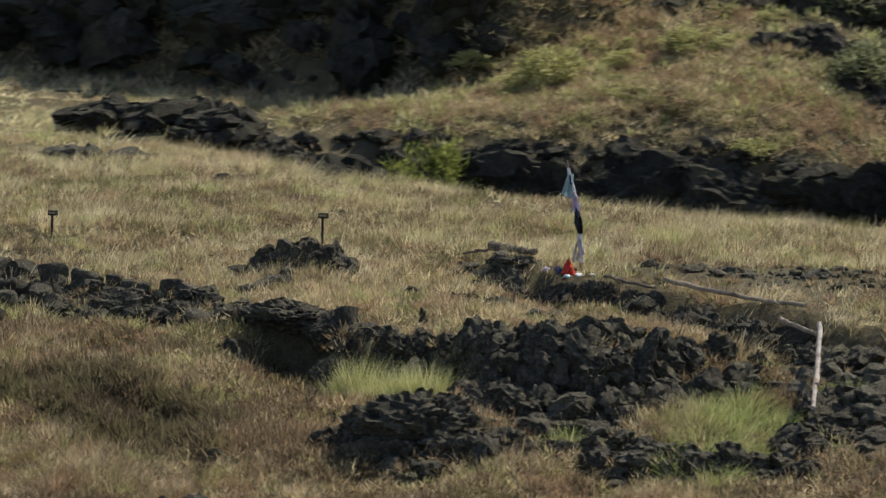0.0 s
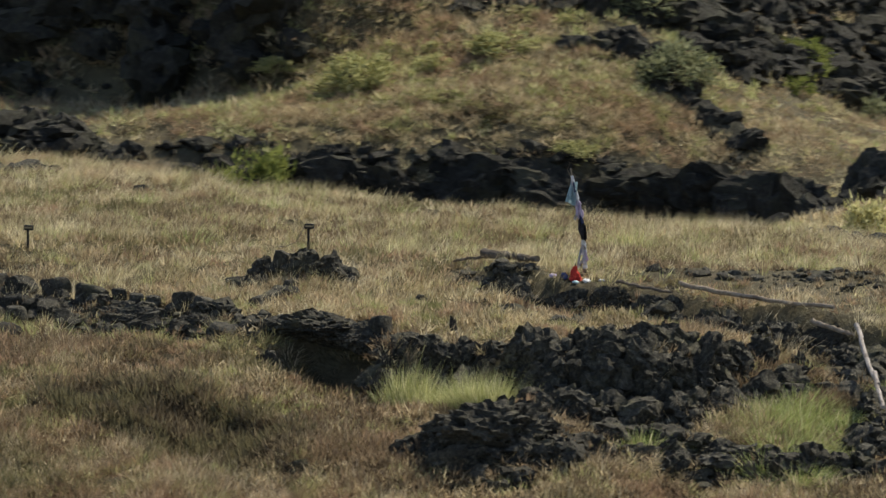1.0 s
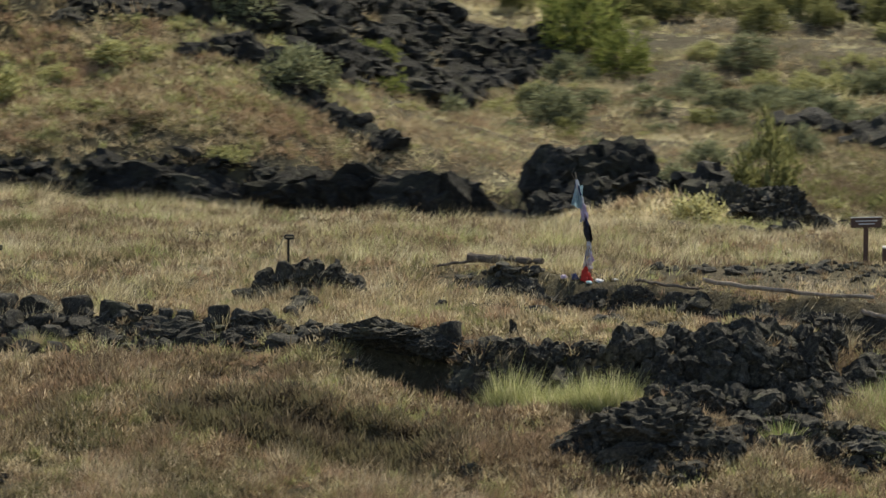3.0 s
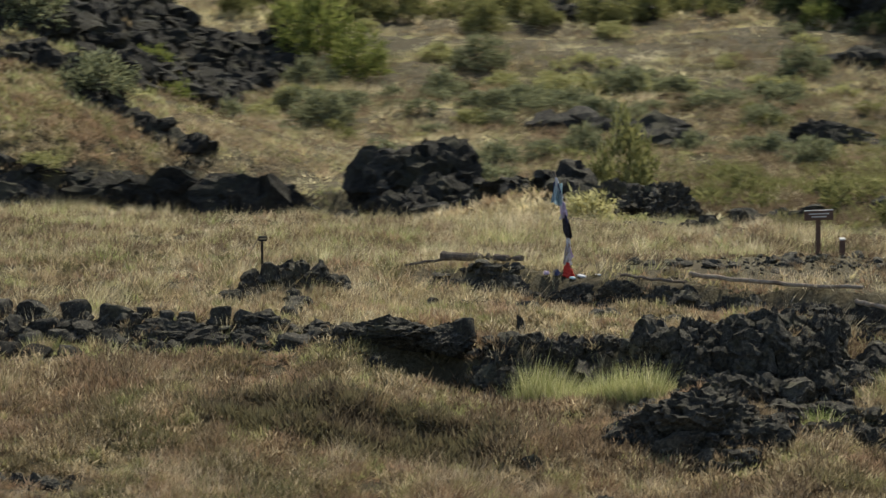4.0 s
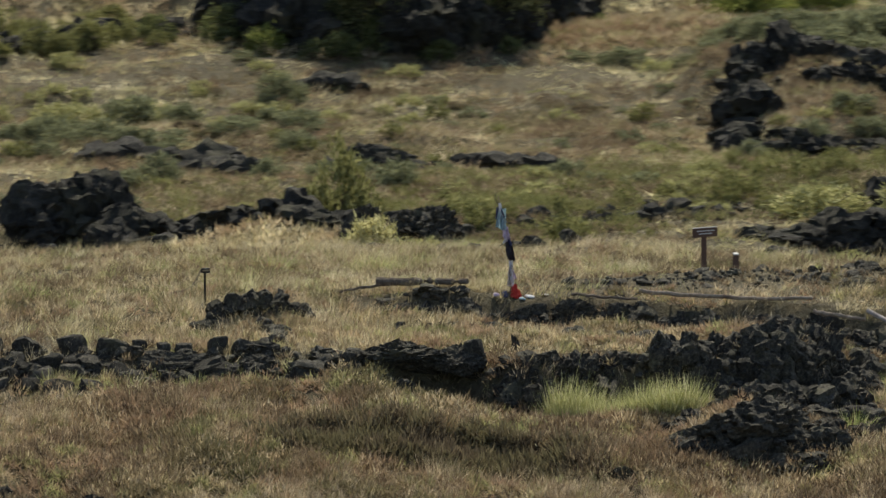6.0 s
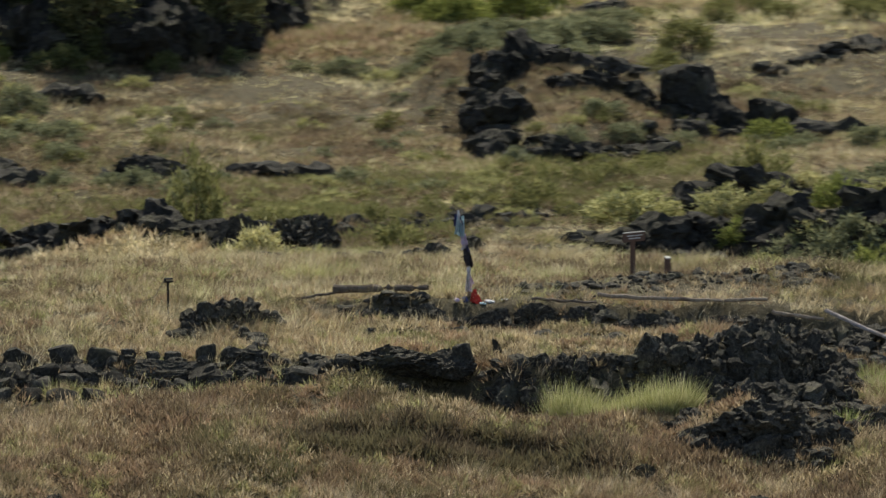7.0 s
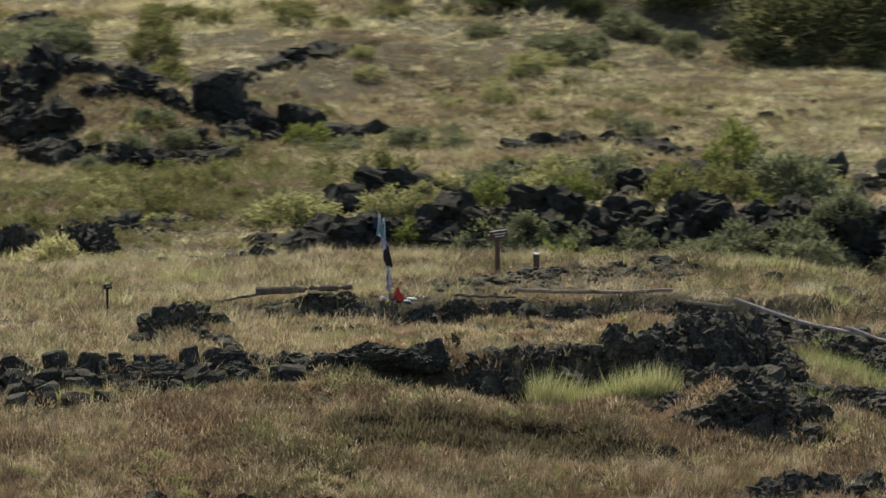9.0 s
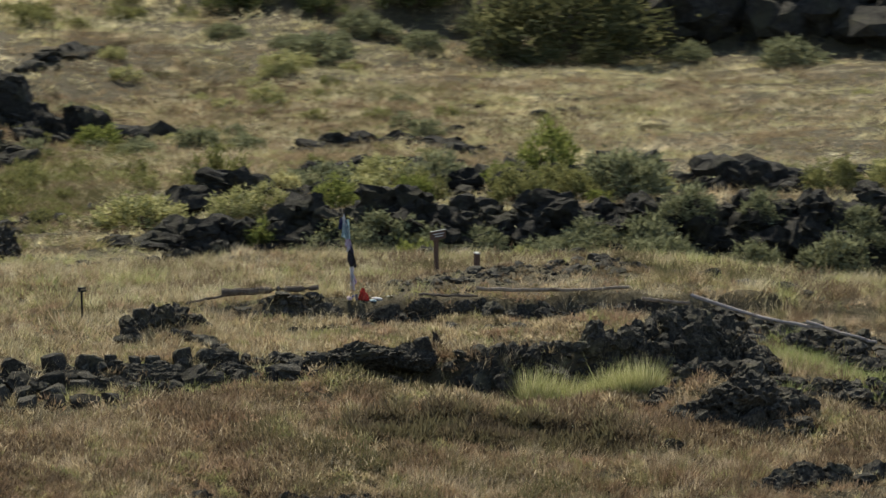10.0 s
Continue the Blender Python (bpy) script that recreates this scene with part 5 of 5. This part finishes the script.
for k, (x, y, s, h) in enumerate([(7.1, -8.8, 0.5, 0.6), (7.6, -9.4, 0.6, 0.7), (7.9, -10.1, 0.65, 0.8), (7.2, -10.6, 0.6, 0.7), (8.0, -11.0, 0.7, 0.85), (7.4, -11.5, 0.65, 0.75), (8.2, -11.9, 0.7, 0.8), (7.8, -12.7, 0.7, 0.75), (8.5, -13.3, 0.7, 0.7), (7.9, -14.0, 0.65, 0.65), (8.8, -14.6, 0.6, 0.6), (8.9, -10.3, 0.5, 0.6), (5.0, -13.4, 0.5, 0.65), (9.8, -8.0, 0.6, 0.5)]):
    grass_clump(x, y, s, 800, h, 610 + k, "lush green grass between lava rocks", M_lush)
for k, (x, y, s, h) in enumerate([(2.6, -8.4, 0.18, 0.4), (5.0, -7.4, 0.2, 0.4), (7.2, -6.6, 0.25, 0.35), (-7.4, -5.3, 0.5, 0.45), (-10.2, -5.2, 0.35, 0.35), (-5.9, -6.7, 0.4, 0.4)]):
    grass_clump(x, y, s, 260, h, 620 + k, "small green weed between lava stones")
for k in range(12):
    r = np.random.default_rng(760 + k)
    grass_clump(1.6 + r.uniform(0, 3.6), 22.6 + r.normal(0, 0.6), r.uniform(0.35, 0.6), 260, r.uniform(0.5, 0.8), 760 + k, "yellow-green grass under the round rabbitbrush")
for k in range(46):
    r = np.random.default_rng(900 + k)
    q = along([(-15, -4.4), (-11, -5.2), (-8, -6.0), (-6.2, -7.0)], r.uniform()) if k < 22 else along([(0.8, -8.2), (4, -8.6), (7, -8.0), (9, -10.4), (6, -12.4)], r.uniform())
    grass_clump(q[0] + r.normal(0, 0.4), q[1] + r.normal(0, 0.4), r.uniform(0.15, 0.35), 160, r.uniform(0.3, 0.6), 900 + k, "pale olive grass tuft between lava stones", M_green_grass if k % 3 else M_straw)
for k in range(34):
    r = np.random.default_rng(840 + k)
    u = r.uniform()
    grass_clump(9.0 + 7 * u + r.normal(0, 0.7), 11.5 - 11 * u + r.normal(0, 0.9), r.uniform(0.35, 0.7), 260, r.uniform(0.4, 0.7), 840 + k, "yellow-green grass tuft at the meadow's edge")
for k in range(80):
    r = np.random.default_rng(1640 + k)
    x = r.uniform(-30, 8)
    grass_clump(x, r.uniform(5, max(7, float(meadow_edge(x)) - 1)), r.uniform(0.3, 0.75), 240, r.uniform(0.45, 0.7), 1640 + k, "pale green tuft in the dry meadow", M_lush if k % 3 == 0 else M_green_grass)



# ---- the decorated pole and its offerings ----
def wrap(points, radii, material, name, parent, label, seed):
    """A cloth wound loosely round the pole: an uneven sleeve with folds."""
    bm = tube(points, radii, 14, seed, 0.28)
    bmesh.ops.subdivide_edges(bm, edges=bm.edges[:], cuts=1, use_grid_fill=True)
    r = np.random.default_rng(seed)
    for v in bm.verts:
        v.co += Vector(r.normal(0, 0.008, 3))
    return part(name, bm, material, parent, label)


def hanging(corners, material, name, parent, label, seed, folds=3):
    """A hanging cloth between four corners, with folds and some thickness."""
    bm = bmesh.new()
    n, m = 9, 11
    a, b, c, d = [Vector(p) for p in corners]
    nrm = (b - a).cross(c - a).normalized()
    r = np.random.default_rng(seed)
    ph = r.uniform(0, 6.28)
    grid = []
    for j in range(m):
        v = j / (m - 1)
        row = []
        for i in range(n):
            u = i / (n - 1)
            p = a.lerp(b, u).lerp(d.lerp(c, u), v)
            p = p + nrm * 0.035 * math.sin(folds * 6.28 * u + ph + 2 * v) * (0.3 + v)
            p.z += 0.02 * math.sin(9 * u + seed)
            row.append(bm.verts.new(p))
        grid.append(row)
    for j in range(m - 1):
        for i in range(n - 1):
            bm.faces.new((grid[j][i], grid[j][i + 1], grid[j + 1][i + 1], grid[j + 1][i]))
    bmesh.ops.solidify(bm, geom=bm.faces[:], thickness=0.008)
    return part(name, bm, material, parent, label)


pz = float(ground_z(0.0, 0.6))
pole = thing("prayer_pole", (0.02, 0.55, pz), "tall leaning pole hung with teal, black and white cloths", "pole")
TOP = 2.98 - pz


def on_pole(h):
    """The pole's centre at that height: it leans and bends a little."""
    u = h / TOP
    return (0.06 - 0.36 * u ** 1.5 + 0.03 * math.sin(5 * u), -0.06 * u, h)


part("shaft", tube([on_pole(TOP * k / 12) if k else (0.06, 0, -0.35) for k in range(13)], [0.05 - 0.0028 * k for k in range(13)], 8, 1, 0.08), M_wood, pole)
part("twig", tube([on_pole(TOP - 0.3), (-0.42, -0.02, TOP - 0.05), (-0.36, -0.02, TOP + 0.1)], (0.016, 0.012, 0.006), 6), M_wood_dark, pole)
wrap([on_pole(0.12 + 0.1 * k) for k in range(8)], [0.075, 0.05, 0.07, 0.045, 0.06, 0.04, 0.055, 0.045], M_white, "white_wrap", pole, "white and pale cloth wound on the pole", 2)
wrap([on_pole(0.8 + 0.1 * k) for k in range(7)], [0.04, 0.055, 0.085, 0.09, 0.07, 0.06, 0.04], M_black, "black_cloth", pole, "black cloth tied round the pole", 3)
wrap([on_pole(1.35 + 0.09 * k) for k in range(6)], [0.045, 0.08, 0.085, 0.065, 0.07, 0.045], M_pink, "lilac_wrap", pole, "lilac and white cloth", 4)
wrap([on_pole(1.7 + 0.1 * k) for k in range(8)], [0.04, 0.05, 0.06, 0.045, 0.055, 0.04, 0.04, 0.03], M_white, "ribbon_wrap", pole, "pale ribbons wound high on the pole", 5)
hanging([(-0.30, -0.05, 2.3), (-0.12, -0.12, 2.25), (-0.13, -0.16, 1.66), (-0.42, -0.1, 1.76)], M_teal, "teal_cloth", pole, "teal cloth blowing from the pole", 6)
hanging([(-0.28, 0.02, 2.34), (-0.34, 0.06, 2.28), (-0.38, 0.08, 1.95), (-0.24, 0.04, 1.98)], M_blue, "blue_cloth", pole, "dark blue strip of cloth", 7)
hanging([(0.0, -0.1, 1.25), (0.08, -0.06, 1.22), (0.13, -0.08, 0.86), (0.07, -0.12, 0.8)], M_black, "black_tail", pole, "black cloth hanging loose", 8)
hanging([(-0.04, -0.08, 0.6), (0.0, -0.1, 0.6), (-0.06, -0.16, 0.14), (-0.12, -0.12, 0.16)], M_white, "white_tail", pole, "white strip of cloth hanging loose", 9)
for k, (h, dx, material, words) in enumerate([(0.35, -0.1, M_white, "white"), (0.5, 0.09, M_pink, "lilac"), (0.66, -0.08, M_white, "white"), (1.42, 0.1, M_blue, "dark blue"), (1.5, -0.11, M_white, "white"), (1.62, 0.08, M_pink, "lilac"), (2.05, 0.09, M_white, "white"), (2.2, 0.07, M_blue, "dark blue")]):
    x0, y0, _ = on_pole(h)
    hanging([(x0, y0 - 0.05, h + 0.06), (x0 + 0.35 * dx, y0 - 0.07, h + 0.07), (x0 + 1.2 * dx, y0 - 0.09, h - 0.16), (x0 + 0.7 * dx, y0 - 0.06, h - 0.2)], material, "ribbon", pole, words + " ribbon fluttering from the pole", 40 + k, 1)
part("guy_line", tube([(-0.2, 0, 1.95), (-0.6, 0.5, 1.0), (-0.95, 0.95, 0.25), (-1.0, 1.05, 0.0)], (0.007, 0.007, 0.007, 0.007), 5), M_wood, pole, "thin taut line down to the ground")


def bundle(name, x, y, size, material, label, seed):
    r = np.random.default_rng(seed)
    co, t = ICO[3]
    p = co * (1 + 0.4 * lump3(co, 3.2, seed) + 0.3 * lump3(co, 8, seed + 1))[:, None]
    ob = new(name, fast_mesh(name, p * (np.array(size) / 2), t, material))
    ob.data.polygons.foreach_set("use_smooth", np.ones(len(ob.data.polygons), bool))
    ob.location = (x, y, float(ground_z(x, y)) + size[2] * 0.42)
    ob.rotation_euler = (0, r.uniform(-0.1, 0.1), r.uniform(0, 6))
    return tagged(ob, label, "offering", "offerings round the pole")


red = thing("red_offering", (0.0, -0.08, float(ground_z(0, -0.08))), "upright red cloth draped beside the pole", "offering", "offerings round the pole")
part("stake", tube([(0, 0, -0.1), (0.01, 0.0, 0.46)], (0.015, 0.012), 6), M_wood_dark, red)
wrap([(0.015 * math.sin(k), 0.0, 0.054 * k) for k in range(8)], [0.14, 0.15, 0.14, 0.115, 0.10, 0.075, 0.05, 0.03], M_red, "drape", red, "red cloth drape", 12)
bundle("crumpled_cloth", 0.36, -0.3, (0.34, 0.2, 0.07), M_white, "crumpled white cloth on the stones", 13)
bundle("crumpled_cloth", 0.75, -0.42, (0.2, 0.14, 0.06), M_white, "small crumpled white cloth on the stones", 14)
bundle("crumpled_cloth", 0.1, -0.42, (0.22, 0.16, 0.08), M_teal, "crumpled teal cloth on the stones", 15)
bundle("crumpled_cloth", -0.28, -0.05, (0.16, 0.14, 0.2), M_blue, "dark cloth bundle beside the pole", 16)
bundle("crumpled_cloth", -0.55, -0.1, (0.2, 0.16, 0.1), M_pink, "small pale cloth bundle", 17)


# ---- logs, markers, signs ----
def log(name, a, b, r0, r1, material, label, seed, bow=0.05):
    r = np.random.default_rng(seed)
    a, b = Vector(a), Vector(b)
    pts, rad = [], []
    for k in range(13):
        u = k / 12
        q = a.lerp(b, u)
        q += Vector((r.normal(0, 0.012), r.normal(0, 0.012), -bow * math.sin(math.pi * u) + r.normal(0, 0.012)))
        pts.append(q - a)
        rad.append((r0 + (r1 - r0) * u) * (1 + r.uniform(-0.04, 0.04)))
    bm = tube(pts, rad, 10, seed, 0.1)
    me = bpy.data.meshes.new(name)
    bm.to_mesh(me)
    bm.free()
    me.materials.append(material)
    ob = new(name, me)
    ob.location = a
    return tagged(ob, label, "log", "fallen logs")


log("fallen_log", (-3.13, 2.76, 0.5), (-1.15, 0.6, 0.66), 0.125, 0.08, M_wood_dark, "thick weathered log lying by the pole", 1, 0.0)
log("fallen_log", (-4.1, 3.3, 0.2), (-3.1, 2.65, 0.42), 0.03, 0.04, M_wood_dark, "thin brown branch leaning on the log", 2, 0.0)
log("fallen_pole", (3.0, -1.65, 0.5), (7.25, -3.8, 0.36), 0.062, 0.048, M_wood, "long weathered pole lying on the ledge", 3, 0.08)
log("fallen_pole", (6.95, -4.75, 0.12), (8.1, -5.6, -0.05), 0.06, 0.05, M_wood, "short bleached pole among lava blocks", 4, 0.0)
log("fallen_pole", (8.17, -5.6, 0.2), (9.6, -10.2, -0.55), 0.06, 0.05, M_bleached, "long bleached crooked pole lying down the lava slope", 5, 0.14)
log("fallen_pole", (9.35, -9.4, -0.38), (10.0, -11.7, -0.85), 0.055, 0.045, M_bleached, "bleached crooked pole end on the lava slope", 7, 0.0)
log("fallen_branch", (1.3, -1.1, 0.42), (2.9, -1.95, 0.3), 0.045, 0.03, M_wood_dark, "thin dry branch on the ledge", 6, 0.02)


def trail_marker(x, y, top, label):
    z = float(ground_z(x, y))
    ob = thing("trail_marker", (x, y, z), label, "marker post", "trail markers")
    h = top - z
    part("post", box(0.06, 0.04, h + 0.2, (0, 0, h / 2 - 0.13), 0.006), M_black_metal, ob)
    part("head", box(0.24, 0.12, 0.13, (0.02, 0, h - 0.06), 0.012), M_black_metal, ob, "black box head")
    part("plate", box(0.2, 0.012, 0.05, (0.03, -0.066, h - 0.05), 0.003), M_tan_metal, ob, "small faded plate")
    return ob


m1 = trail_marker(-7.92, 3.18, 1.0, "short black trail marker post with a box head")
part("cord", tube([(-0.1, 0, 1.0 - float(ground_z(-7.92, 3.18)) - 0.05), (-0.35, 0.05, 0.55), (-0.62, 0.08, 0.42), (-0.95, 0.12, 0.38)], (0.014, 0.013, 0.012, 0.01), 6), M_rope, m1, "cord running off the head")
trail_marker(-15.64, 3.29, 0.62, "short black trail marker post in dry grass")

sz = float(ground_z(7.22, 5.5))
sign = thing("trail_sign", (7.22, 5.5, sz), "brown wooden trail sign on a square post", "sign")
top = 1.36 - sz
part("post", box(0.13, 0.11, top + 0.3, (0, 0, top / 2 - 0.15), 0.01), M_post, sign)
board = part("board", box(0.86, 0.05, 0.26, (0, -0.09, top - 0.1), 0.01, 18), M_post, sign, "dark brown sign board")
# pale strip along the top edge: sunlight put into its colour
part("board_edge", box(0.86, 0.054, 0.022, (0, -0.09, top + 0.042), 0.004, 18), M_board_edge, board, "top edge coloured pale as sunlit")
part("lettering", box(0.6, 0.008, 0.03, (0.01, -0.125, top - 0.05), 0, 18), M_board_edge, board, "pale bar of worn lettering")
part("lettering", box(0.45, 0.008, 0.03, (0.01, -0.125, top - 0.13), 0, 18), M_board_edge, board, "pale bar of worn lettering")
s2 = float(ground_z(7.7, 4.05))
short = thing("short_post", (7.7, 4.05, s2), "short square brown wooden post with a pale top", "post")
tip = 0.74 - s2
part("post", box(0.15, 0.15, tip + 0.2, (0, 0, tip / 2 - 0.1), 0.012), M_post, short)
part("cap", box(0.16, 0.16, 0.04, (0, 0, tip + 0.022), 0.01, 0, 12), M_board_edge, short, "pale slanted top")
